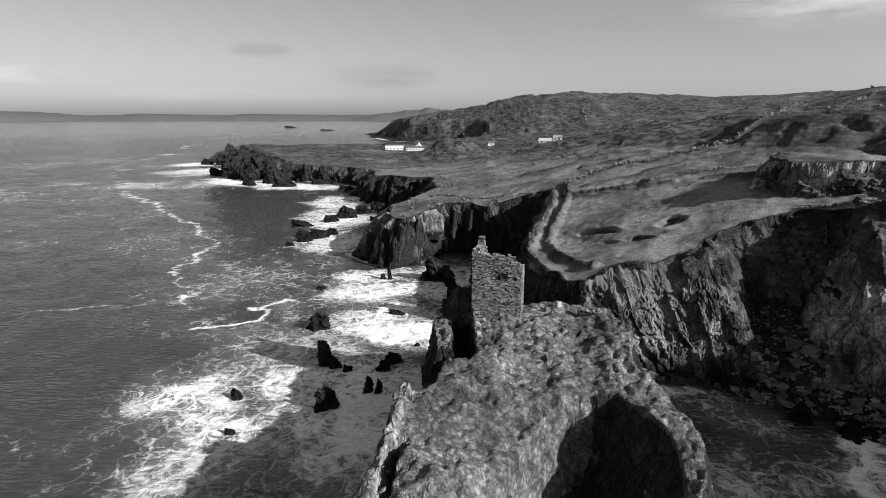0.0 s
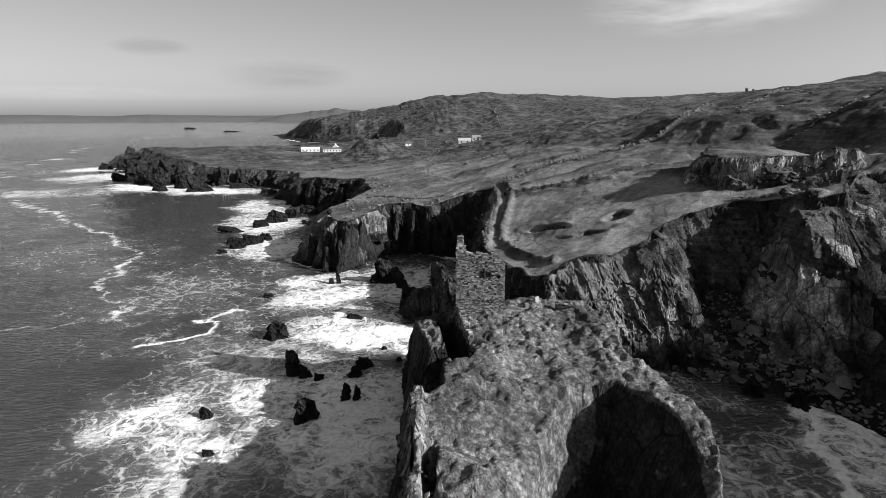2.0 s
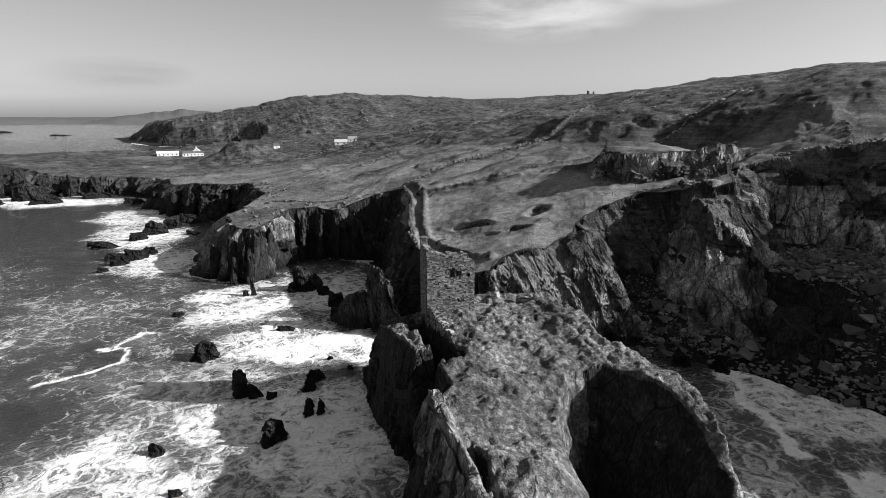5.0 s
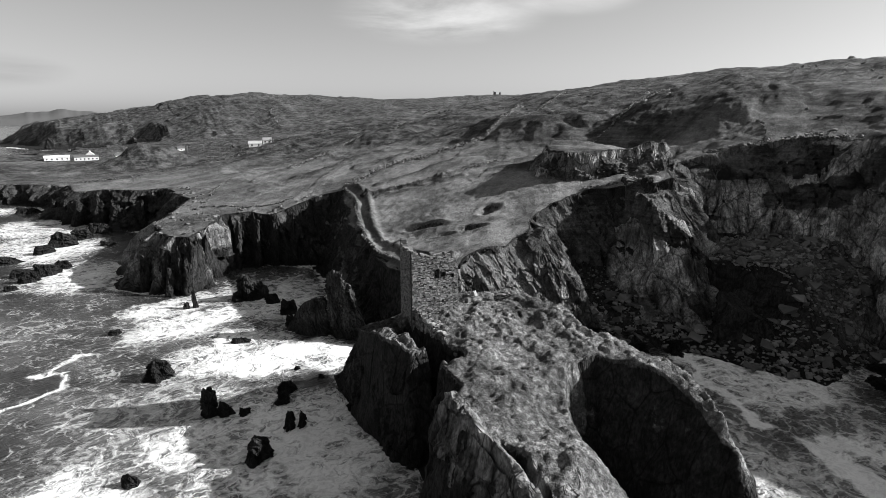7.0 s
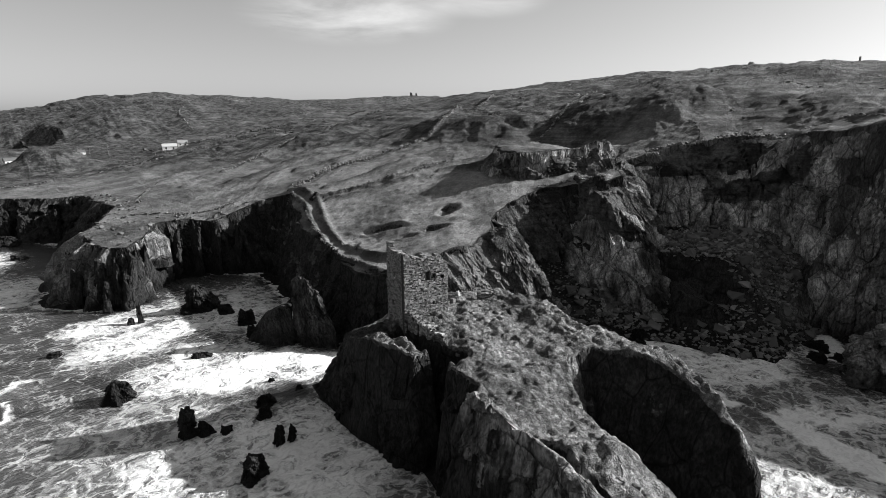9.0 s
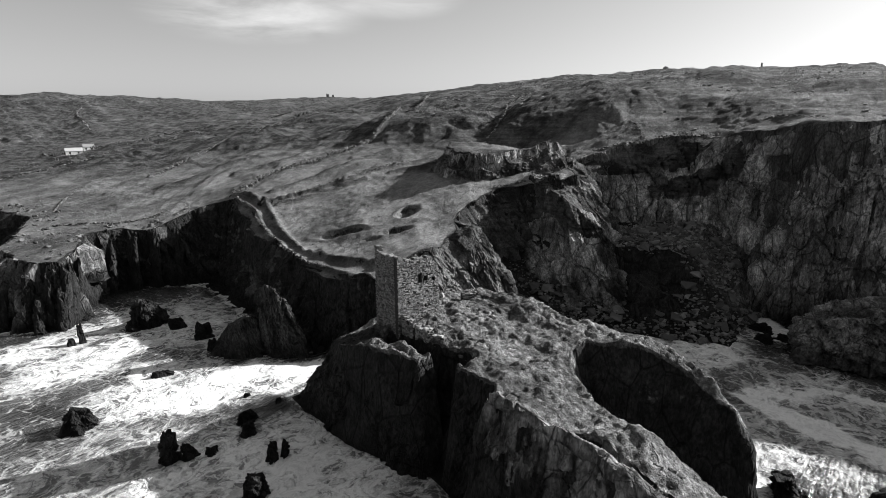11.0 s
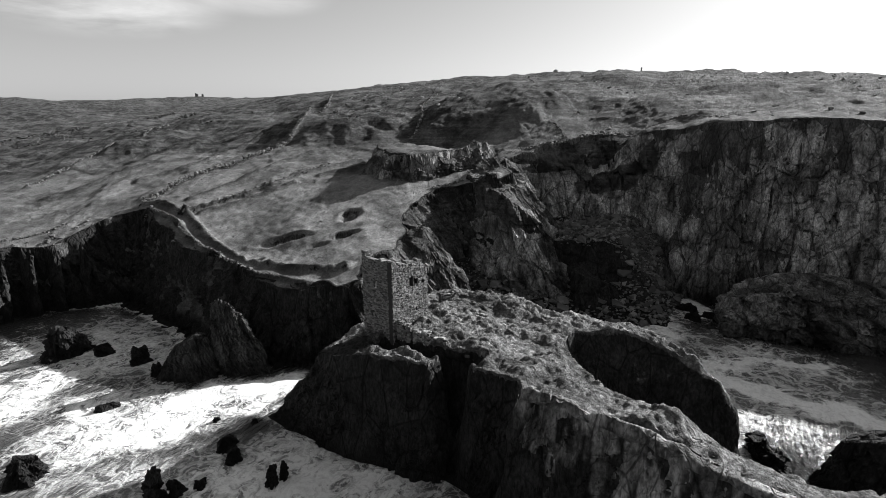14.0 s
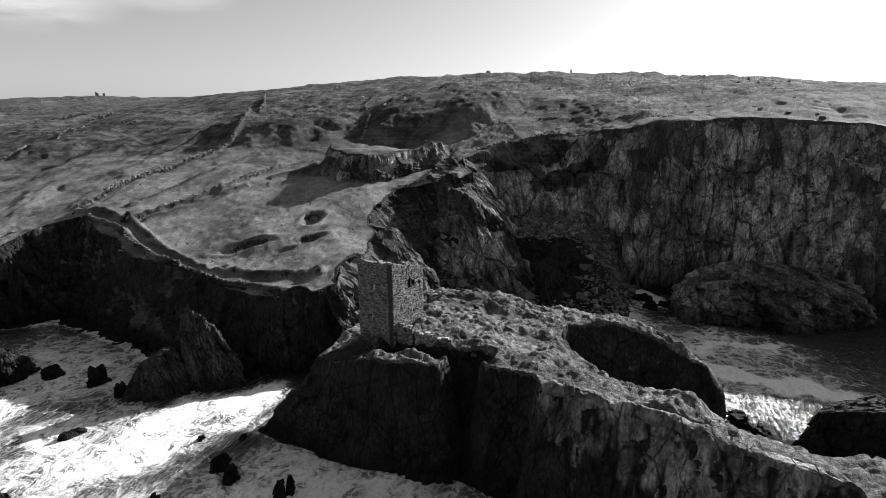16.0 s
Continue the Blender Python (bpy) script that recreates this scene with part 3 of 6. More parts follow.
def sea_material():
    m, t, bsdf = material("sea_water")
    att = t.nodes.new("ShaderNodeAttribute")
    att.attribute_name = "foam"
    co = t.nodes.new("ShaderNodeTexCoord").outputs["Object"]
    # lacework of foam: thin lines between rounded cells, drawn out by the swell
    warp = node(t, "ShaderNodeTexNoise", Scale=0.22, Detail=5.0, Roughness=0.6)
    link(t, co, warp.inputs["Vector"])
    shift = t.nodes.new("ShaderNodeVectorMath")
    shift.operation = "MULTIPLY_ADD"
    link(t, warp.outputs["Color"], shift.inputs[0])
    shift.inputs[1].default_value = (7, 7, 0)
    link(t, co, shift.inputs[2])
    lace = None
    for scale, gain in ((0.34, 1.0), (0.9, 0.8)):
        v = node(t, "ShaderNodeTexVoronoi", Scale=scale)
        v.feature = "DISTANCE_TO_EDGE"
        link(t, shift.outputs[0], v.inputs["Vector"])
        line = maths(t, "MULTIPLY", ramp(t, v.outputs["Distance"], 0.0, 0.3, 1.0, 0.0), gain)
        lace = line if lace is None else maths(t, "MAXIMUM", lace, line)
    cloud = noise_node(t, 0.16, 7, 0.62, None, shift.outputs[0])
    fine = noise_node(t, 1.4, 6, 0.68, None, shift.outputs[0])
    mass = maths(t, "ADD", maths(t, "MULTIPLY", lace, 0.54), maths(t, "ADD", maths(t, "MULTIPLY", cloud, 0.86), maths(t, "MULTIPLY", fine, 0.95)))
    need = maths(t, "SUBTRACT", 1.68, att.outputs["Fac"])
    foam = ramp(t, maths(t, "SUBTRACT", mass, need), -0.08, 0.6)
    foam = maths(t, "MULTIPLY", foam, ramp(t, att.outputs["Fac"], 0.02, 0.2))
    tone = blend(t, foam, blend(t, ramp(t, att.outputs["Fac"], 0.1, 0.9), 0.025, 0.2), ramp(t, fine, 0.3, 0.6, 0.62, 0.84))
    c = t.nodes.new("ShaderNodeCombineColor")
    for i in range(3):
        link(t, tone, c.inputs[i])
    link(t, c.outputs[0], bsdf.inputs["Base Color"])
    link(t, blend(t, foam, 0.07, 0.9), bsdf.inputs["Roughness"])
    link(t, blend(t, foam, 0.34, 0.15), bsdf.inputs["Specular IOR Level"])
    chop = maths(t, "ADD", noise_node(t, 1.0, 2.2, 0.45, (0.6, 1.7, 1.0, 20)), maths(t, "MULTIPLY", noise_node(t, 0.1, 4, 0.6, (0.5, 1.6, 1.0, 28)), 0.8))
    swell = maths(t, "ADD", maths(t, "MULTIPLY", chop, blend(t, foam, 1.0, 0.25)), maths(t, "MULTIPLY", maths(t, "ADD", foam, fine), 0.28))
    place = t.nodes.new("ShaderNodeVectorMath")
    place.operation = "LENGTH"
    link(t, co, place.inputs[0])
    swell = maths(t, "MULTIPLY", swell, ramp(t, place.outputs["Value"], 250, 1600, 1.0, 0.25))
    b = node(t, "ShaderNodeBump", Distance=1.0, Strength=0.68)
    link(t, swell, b.inputs["Height"])
    link(t, b.outputs[0], bsdf.inputs["Normal"])
    return m


TURF = ground_material()
ROCK = rock_material("slate_rock")
MASONRY = stone_material("tower_stone", 0.08, 0.33)
MORTAR = stone_material("lime_mortar", 0.02, 0.06, 2.0)
DRYSTONE = stone_material("field_stone", 0.08, 0.22)
BOULDER = stone_material("fallen_stone", 0.035, 0.2, 0.8)
SEA = sea_material()


def plain_material(name, grey, spread=0.2, scale=2.0, rough=0.8):
    m, t, bsdf = material(name)
    n = noise_node(t, scale, 5, 0.6)
    finish(t, bsdf, blend(t, n, grey * (1 - spread), grey * (1 + spread)), n, 0.02, 0.5, rough)
    return m


WHITEWASH = plain_material("whitewashed_wall", 0.6, 0.08, 0.6)
SLATE_ROOF = plain_material("slate_roof", 0.1)
DARK_GLASS = plain_material("dark_window", 0.03, 0.1, 1.0, 0.2)
TIMBER = plain_material("weathered_post", 0.22)
FAR_LAND = plain_material("far_hills", 0.08, 0.25, 0.01)

# ---- ground: one sheet from below the tide line to the horizon ----
gx = grid_lines(-700, 4900, -12, 28, 0.18, -34, 100, 0.36, 1.028)
gy = grid_lines(-4900, 3000, 30, 92, 0.18, 8, 176, 0.36, 1.022)
X, Y = np.meshgrid(gx, gy)
Z, open_land, shore_d = land_height(X, Y)
dzdy, dzdx = np.gradient(Z, gy, gx)
steepness = np.hypot(dzdx, dzdy)
cliffness = smooth(0.8, 2.2, steepness)
nearness = smooth(900, 120, np.hypot(X, Y - 80))
size = 1.0 + 2.5 * (1 - nearness)
bed = (X * 0.85 + Y * 0.53 + 0.3 * Z) / size
along = (-X * 0.53 + Y * 0.85) / size
fins = np.abs(fbm3(bed / 2.6, along / 9, Z / 10 / size, 3, 41)) * 2.0 - 0.6
blocks = fbm3(X / 3.5 / size, Y / 3.5 / size, Z / 3.0 / size, 3, 44)


def cell_steps(x, y, z, seed):
    """A level for each of many rough blocks, -1 to 1."""
    best, level = np.full(x.shape, 99.0), np.zeros(x.shape)
    fx, fy, fz = (np.floor(c).astype(np.int64) for c in (x, y, z))
    for a in (-1, 0, 1):
        for b in (-1, 0, 1):
            for c in (-1, 0, 1):
                ix, iy, iz = fx + a, fy + b, fz + c
                d = (x - ix - 0.5 - 0.45 * lattice(ix, iy, iz, seed)) ** 2 + (y - iy - 0.5 - 0.45 * lattice(ix, iy, iz, seed + 1)) ** 2 + (z - iz - 0.5 - 0.45 * lattice(ix, iy, iz, seed + 2)) ** 2
                near_one = d < best
                best = np.where(near_one, d, best)
                level = np.where(near_one, lattice(ix, iy, iz, seed + 3), level)
    return level


steps = np.zeros_like(X)
on = (cliffness > 0.05) & (Z > -3)
steps[on] = cell_steps(bed[on] / 2.2, along[on] / 3.2, Z[on] / 4.5 / size[on], 46) + 0.5 * cell_steps(bed[on] / 0.9, along[on] / 1.4, Z[on] / 1.6 / size[on], 47)
steps[on] += 1.5 * smooth(66, 76, X[on]) * cell_steps(bed[on] / 5.0, along[on] / 5.0, Z[on] / 14.0, 48)
east = smooth(22, 34, X)
push = cliffness * size * ((1.3 - 0.9 * east) * fins + 0.8 * blocks + 0.75 * steps) * (1 - 0.6 * blob(X, Y, 38, 83, 14, 8)) * (1 - 0.85 * blob(X, Y, 23, 50, 8, 24)) * (1 - 0.5 * blob(X, Y, 7, 36, 5, 12)) * (1 - 0.75 * smooth(60, 70, X)) * (1 - 0.6 * smooth(200, 170, Y) * smooth(30, 20, X)) * (1 - 0.95 * smooth(9, 3, np.hypot((X + 1) * 1.4, 0.4 * (Y - 66))))
ux, uy = -dzdx / (steepness + 1e-6), -dzdy / (steepness + 1e-6)
VX, VY = X + ux * push, Y + uy * push
# tussocks on the grass of the sea rock, softer turf behind


def cushions(x, y, seed):
    """Rounded tufts with creases between them, 0 to 1."""
    best = np.full(x.shape, 9.0)
    fx, fy = np.floor(x).astype(np.int64), np.floor(y).astype(np.int64)
    zero = np.zeros_like(fx)
    for a in (-1, 0, 1):
        for b in (-1, 0, 1):
            ox = fx + a + 0.5 + 0.45 * lattice(fx + a, fy + b, zero, seed)
            oy = fy + b + 0.5 + 0.45 * lattice(fx + a, fy + b, zero, seed + 1)
            best = np.minimum(best, (x - ox) ** 2 + (y - oy) ** 2)
    return np.sqrt(np.clip(1 - best / 0.9, 0, 1))


tx, ty = X + 0.5 * fbm2(X / 1.3, Y / 1.3, 2, 57), Y + 0.5 * fbm2(X / 1.3 + 9, Y / 1.3, 2, 58)
tussock = 0.6 * cushions(tx / 0.85, ty / 1.05, 91) * (0.35 + 0.65 * smooth(-0.2, 0.3, fbm2(X / 3, Y / 3, 2, 92))) + 0.45 * cushions(tx / 0.55, ty / 0.65, 95) + 0.6 * fbm2(X / 2.6, Y / 2.6, 3, 53, 0.5) - 0.3
sea_rock = smooth(84, 78, Y) * smooth(40, 28, X)
heath = np.clip(smooth(60, 110, X + 0.3 * (Y - 100)) + smooth(230, 420, Y), 0, 1)
heath_rough = heath * smooth(420, 250, np.hypot(X, Y)) * (0.6 * cushions(X / 1.9, Y / 2.3, 97) * smooth(-0.25, 0.25, fbm2(X / 14, Y / 14, 3, 98)) - 0.2)
grassy = smooth(2.6, 1.2, steepness) * smooth(3.0, 6.0, Z) * sea_rock
VZ = Z + np.maximum((1 - cliffness) * open_land, 0.8 * grassy) * (sea_rock * 1.3 * tussock + (1 - sea_rock) * (0.22 * fbm2(X / 1.6, Y / 1.6, 3, 55) + 0.35 * cushions(X / 2.2, Y / 3.0, 99) * smooth(0.0, 0.35, fbm2(X / 11, Y / 11, 3, 100)) + heath_rough)) + cliffness * 0.35 * blocks
co = np.stack([VX, VY, VZ], -1).reshape(-1, 3)
faces = quads(len(gx), len(gy))
zc = VZ.reshape(-1)[faces].max(1)
co, faces, used = kept(co, faces, zc > -1.0)
me = sheet("ground", co, faces, TURF)
me.polygons.foreach_set("use_smooth", cliffness.reshape(-1)[used][faces].mean(1) < 0.35)
# pale tone ends at the gully, so its shade is partly in the ground colour
pale = 0.1 * smooth(25, 33, X) * smooth(135, 118, Y) * smooth(50, 46, X)
turf = np.maximum(open_land * (1 - cliffness), smooth(2.6, 1.2, steepness) * smooth(3.0, 6.0, Z) * smooth(30, 24, X) * smooth(82, 76, Y) * (1 - 0.95 * blob(X, Y, 14.4, 40, 3.2, 10)))
turf = np.maximum(turf, smooth(1.9, 1.2, steepness) * smooth(4.0, 8.0, Z) * smooth(200, 300, Y))
crest = outline_distance(X, Y, [(-3.5, 49.4), (-4.2, 45), (-5, 40), (-5.8, 33), (-5.6, 24)], False)
bare = smooth(1.3, 0.8, crest + 0.5 * fbm2(X / 0.8, Y / 0.8, 3, 101)) * smooth(51, 50, Y)
bare = np.maximum(bare, smooth(0.12, 0.3, fbm2(X / 2.2, Y / 2.2, 4, 102) + 0.35 * smooth(3.5, 1.0, crest) * smooth(48, 42, Y) - 0.2) * smooth(0, -2, X) * smooth(52, 49, Y) * sea_rock)
turf = turf * (1 - bare) * (1 - 0.9 * blob(X, Y, 0.8, 75, 2.6, 6))
lip = outline_distance(X, Y, [(1.8, 30), (3.6, 34.5), (5, 38.5), (6.6, 43.5), (9, 47), (12.2, 50.2)], False)
turf = np.maximum(turf, smooth(3.4, 1.6, lip) * smooth(2.5, 5.5, Z + 1.5 * fbm2(X / 1.5, Y / 1.5, 3, 103)))
float_layer(me, "turf", turf.reshape(-1)[used])
knoll = outline_distance(X, Y, STEPS[0][0])
pale = np.maximum(pale, 0.95 * smooth(8, 4, np.abs(knoll)) * smooth(90, 82, X))
pale = np.maximum(pale, 0.25 * smooth(68, 74, X) * smooth(96, 88, Y))
pale = np.maximum(pale, 0.75 * bare)
float_layer(me, "pale", pale.reshape(-1)[used])
float_layer(me, "wild", sea_rock.reshape(-1)[used])
heath = np.maximum(heath * (1 - 0.3 * blob(X, Y, 80, 106, 15, 22)), 0.9 * smooth(8, 2, outline_distance(X, Y, STEPS[0][0])) * smooth(-4, 0, outline_distance(X, Y, STEPS[0][0])))
heath = heath * (1 - 0.85 * blob(X, Y, 95, 93, 20, 4.5, -50))
heath = np.maximum(heath, 0.75 * blob(X, Y, -4, 168, 14, 20))
heath = np.maximum(heath, 0.3 * smooth(140, 165, Y) * smooth(30, 5, X - 0.1 * (Y - 160)) * smooth(330, 260, Y))
for line, wide, high in BANKS:
    heath = np.maximum(heath, 0.85 * np.exp(-(outline_distance(X, Y, line, False) / (1.3 * wide)) ** 2))
float_layer(me, "heath", heath.reshape(-1)[used])
ground = tagged(new("ground", me), "rough grassy headland with dark slate sea cliffs", "ground", kind="structure")


def ground_at(x, y):
    z, _, _ = land_height(np.array([float(x)]), np.array([float(y)]))
    return float(z[0])


def ground_many(x, y):
    return land_height(np.asarray(x, float), np.asarray(y, float))[0]


# ---- sea ----
sx = grid_lines(-4950, 400, -60, 90, 0.55, -110, 95, 0.9, 1.035)
sy = grid_lines(-400, 4950, 20, 170, 0.55, 10, 200, 0.9, 1.03)
SX, SY = np.meshgrid(sx, sy)
SW = SX + 6 * fbm2(SX / 9, SY / 9, 4, 61)
SV = SY + 6 * fbm2(SX / 9 + 30, SY / 9, 4, 62)
sd = -outline_distance(SX, SY, SHORE)
SW = SW + smooth(150, 400, SY) * 14 * fbm2(SX / 40, SY / 40, 3, 63)
calm = 0.5 + 0.5 * fbm2(SX / 22, SY / 22, 3, 64)
foam = np.zeros_like(SX)


def patch_of_foam(cx, cy, rx, ry, turn):
    c, q = math.cos(radians(turn)), math.sin(radians(turn))
    u, v = (SW - cx) * c + (SV - cy) * q, -(SW - cx) * q + (SV - cy) * c
    return np.exp(-(((u / rx) ** 2 + (v / ry) ** 2) ** 2))


# broken water: x, y, half sizes, turn, weight
for cx, cy, rx, ry, turn, gain in ((-7, 98.5, 14, 6, 3, 0.96), (5, 95, 10, 5, -20, 1.2), (-14, 106, 15, 9, 10, 0.78), (-35, 74, 10, 8, 55, 0.78), (-30, 66, 10, 7, 20, 0.74), (-28, 57, 12, 10, 0, 0.7),
                                   (-16, 76, 14, 15, 0, 0.8), (-9, 72, 10, 18, 0, 0.9), (-12, 60, 12, 10, 0, 0.74), (-14, 125, 16, 10, 0, 0.8), (-18, 138, 14, 8, 15, 0.78), (3, 134, 16, 26, 0, 0.72), (-22, 112, 22, 24, 0, 0.52),
                                   (-27, 82, 20, 34, 0, 0.52), (-34, 180, 17, 22, 15, 0.82), (-42, 215, 18, 30, 15, 0.86), (-46, 262, 18, 30, 15, 0.78), (-84, 322, 42, 18, -12, 0.84),
                                   (-125, 345, 34, 22, -35, 0.95), (-165, 410, 36, 40, -40, 0.8), (-200, 470, 30, 24, 0, 0.95), (-180, 330, 60, 30, 0, 0.55), (41, 70, 9, 6, -40, 0.6), (73, 41, 10, 3.5, 0, 0.95),
                                   (36, 76, 6, 3, 0, 0.8), (47, 33, 4.5, 2.6, 40, 0.9), (52, 61, 7, 4, -50, 0.95), (42, 40, 22, 32, 0, 0.6), (54, 52, 15, 15, 0, 0.86), (64, 45, 14, 8, 0, 0.7)):
    foam = np.maximum(foam, gain * patch_of_foam(cx, cy, rx, ry, turn))
foam = np.maximum(foam, 0.85 * np.exp(-(np.maximum(sd, 0) / 2.2) ** 2) * smooth(0.25, 0.6, calm))
for line, wide, gain in (([(-347, 813), (-247, 427), (-160, 287), (-118, 243), (-73, 176), (-71, 148), (-65, 132), (-52, 113)], 0.9, 0.8),
                         ([(-46, 100), (-39, 106), (-37, 116), (-33, 121)], 1.4, 1.0), ([(-41, 113), (-36, 112.5)], 1.2, 1.0), ([(-90, 110), (-71, 112), (-60, 119)], 0.9, 0.6), ([(-62, 96), (-56, 110), (-40, 100)], 0.8, 0.5),
                         ([(53, 62), (47, 53), (43, 43), (40, 33), (36, 24), (33, 12)], 2.6, 1.6), ([(42, 41), (47, 36), (50, 29), (51, 20)], 1.9, 1.2), ([(40, 20), (46, 22), (52, 16)], 0.8, 0.8)):
    d = outline_distance(SW + 1.5 * fbm2(SX / 3, SY / 3, 2, 67), SV + 1.5 * fbm2(SX / 3 + 7, SY / 3, 2, 68), line, False)
    w = wide * (0.35 + 1.1 * calm) * (1 + smooth(150, 500, SY) * 1.2)
    foam = np.maximum(foam, gain * smooth(0.1, 0.45, 0.5 + 0.5 * fbm2(SX / 11, SY / 11, 2, 69)) * np.exp(-(d / w) ** 2))
foam = np.maximum(foam, 0.2 + 0.28 * np.clip(fbm2(SX / 45, SY / 45, 4, 66), -0.3, 1))
foam = foam * (1 - 0.5 * smooth(0.55, 0.2, calm) * smooth(1.0, 0.6, foam))
swell = 0.22 * fbm2((SX * 0.8 + SY * 0.5) / 5, (SY * 0.8 - SX * 0.5) / 12, 3, 71) + 0.6 * np.clip(foam - 0.4, 0, 1) * fbm2(SX / 2.6, SY / 2.6, 3, 72)
swell = swell * smooth(900, 200, np.hypot(SX, SY - 80))
co = np.stack([SX, SY, swell], -1).reshape(-1, 3)
me = sheet("sea", co, quads(len(sx), len(sy)), SEA)
float_layer(me, "foam", foam.reshape(-1))
tagged(new("water", me), "choppy grey sea with white foam round the rocks", "sea", kind="structure")

# ---- far coast across the bay ----


def far_ridge(name, az0, az1, dist, heights, seed, label):
    """A low ridge of hills far across the water."""
    n = 160
    az = np.linspace(radians(az0), radians(az1), n)
    base = np.interp(np.linspace(0, 1, n), np.linspace(0, 1, len(heights)), heights)
    h = base * (1 + 0.18 * fbm2(np.linspace(0, 14, n), np.zeros(n), 4, seed))
    rows = []
    for k, (back, share) in enumerate(((0, -0.05), (40, 0.35), (110, 0.75), (220, 1.0))):
        r = dist + back
        rows.append(np.stack([r * np.sin(az), r * np.cos(az), h * share + (2 if k else -2)], -1))
    me = sheet(name, np.concatenate(rows), quads(n, 4), FAR_LAND)
    return tagged(new(name, me), label, "hills", kind="structure")


far_ridge("backdrop", -42, 0, 4600, [70, 72, 66, 40, 46, 44, 42, 48, 44, 40, 42, 60, 40], 81, "low hazy coast across the bay")
far_ridge("backdrop", -9, 6, 4200, [10, 40, 70, 95, 70, 40, 30], 83, "hazy conical hill across the bay")

# ---- helpers for things ----


def part(name, me, parent=None, label="", kind=""):
    ob = new(name, me)
    if parent is not None:
        ob.parent = parent
    return tagged(ob, label, kind=kind)


def empty_thing(name, label, category, group="", place=(0, 0, 0)):
    ob = new(name)
    ob.location = place
    return tagged(ob, label, category, group)


def ico(level):
    bm = bmesh.new()
    bmesh.ops.create_icosphere(bm, subdivisions=level, radius=1.0)
    v = np.array([p.co[:] for p in bm.verts])
    f = np.array([[p.index for p in face.verts] for face in bm.faces])
    bm.free()
    return v, f


ICO = {level: ico(level) for level in (2, 3, 4, 5)}


def rock_mesh(name, w, d, h, seed, lean=(0.0, 0.0), block=0.55, sharp=0.5, level=4, mat=None, sunk=0.25, rough=1.0):
    """A bedded rock: angular bodies cut by rough planes, narrower upward, ribbed by upright plates."""
    rng = np.random.RandomState(seed)
    v, f = ICO[level]
    r = np.zeros(len(v))
    for body in range(3):
        cut = np.full(len(v), 9.0)
        normals = rng.normal(size=(11, 3)) * (1.0, 0.8, 0.7)
        sides = np.array([(1, 0.15, 0), (-1, -0.15, 0), (0.1, 1, 0), (-0.1, -1, 0), (0, 0, 1), (0, 0, -1)]) + rng.uniform(-0.28, 0.28, (6, 3))
        for k, n in enumerate(np.concatenate([sides, normals])):
            n = n / np.linalg.norm(n)
            reach = rng.uniform(0.55, 1.0) if k < 6 else rng.uniform(0.75, 1.25)
            dot = v @ n
            cut = np.minimum(cut, np.where(dot > 0.05, reach / np.maximum(dot, 0.05), 9.0))
        r = np.maximum(r, cut * (1.0, 0.85, 0.75)[body])
    p = v * np.minimum(r, 1.5)[:, None]
    p = p / np.abs(p).max(0)
    up = (p[:, 2] + 1) / 2
    x, y = p[:, 0] * w / 2 * (1 - sharp * up**1.4), p[:, 1] * d / 2 * (1 - 0.7 * sharp * up**1.4)
    z = -sunk * h + up * (1 + sunk) * h
    s = max(0.4, min(w, d) / 4)
    bed = (x * 0.9 + y * 0.3 + 0.25 * z) / s
    jag = np.abs(value3(bed * 1.5, y / s * 0.3, z / s * 0.2, seed)) - 0.35
    lump = fbm3(x / s, y / s, z / s, 3, seed + 7)
    q = np.hypot(x, y) + 1e-6
    push = rough * s * (0.55 * jag + 0.45 * lump)
    x, y = x + x / q * push, y + y / q * push
    z = z + rough * (up * h * 0.12 * value2(bed * 1.3, y / s * 0.4, seed + 3) + 0.25 * s * lump * up)
    x, y = x + lean[0] * np.maximum(z, 0), y + lean[1] * np.maximum(z, 0)
    return sheet(name, np.stack([x, y, z], -1), f, mat or ROCK, False)


def rock(name, x, y, w, d, h, turn, seed, label, category="rock", group="", z=0.0, tilt=0.0, **shape):
    ob = new(name, rock_mesh(name, w, d, h, seed, **shape))
    ob.matrix_world = pose(x, y, z, 0, 0, turn) @ pose(0, 0, 0, tilt, 0, 0)
    return tagged(ob, label, category, group)


def hull_stone(seed, stretch=(1.0, 0.8, 0.5), count=13):
    """An angular stone about one metre long."""
    rng = random.Random(seed)
    bm = bmesh.new()
    for _ in range(count):
        v = Vector([rng.uniform(-1, 1) for _ in range(3)])
        v = Vector([math.copysign(abs(c) ** 0.5, c) for c in v]) * 0.5
        bm.verts.new((v.x * stretch[0], v.y * stretch[1], v.z * stretch[2]))
    res = bmesh.ops.convex_hull(bm, input=bm.verts)
    bmesh.ops.delete(bm, geom=[g for g in res["geom_interior"] if isinstance(g, bmesh.types.BMVert)], context="VERTS")
    bmesh.ops.triangulate(bm, faces=bm.faces)
    bm.verts.index_update()
    v = np.array([p.co[:] for p in bm.verts])
    f = np.array([[q.index for q in face.verts] for face in bm.faces])
    bm.free()
    return v, f


STONES = [hull_stone(100 + i, (1.0, 0.75, 0.6)) for i in range(10)]
SLABS = [hull_stone(200 + i, (1.0, 0.75, 0.3)) for i in range(8)]


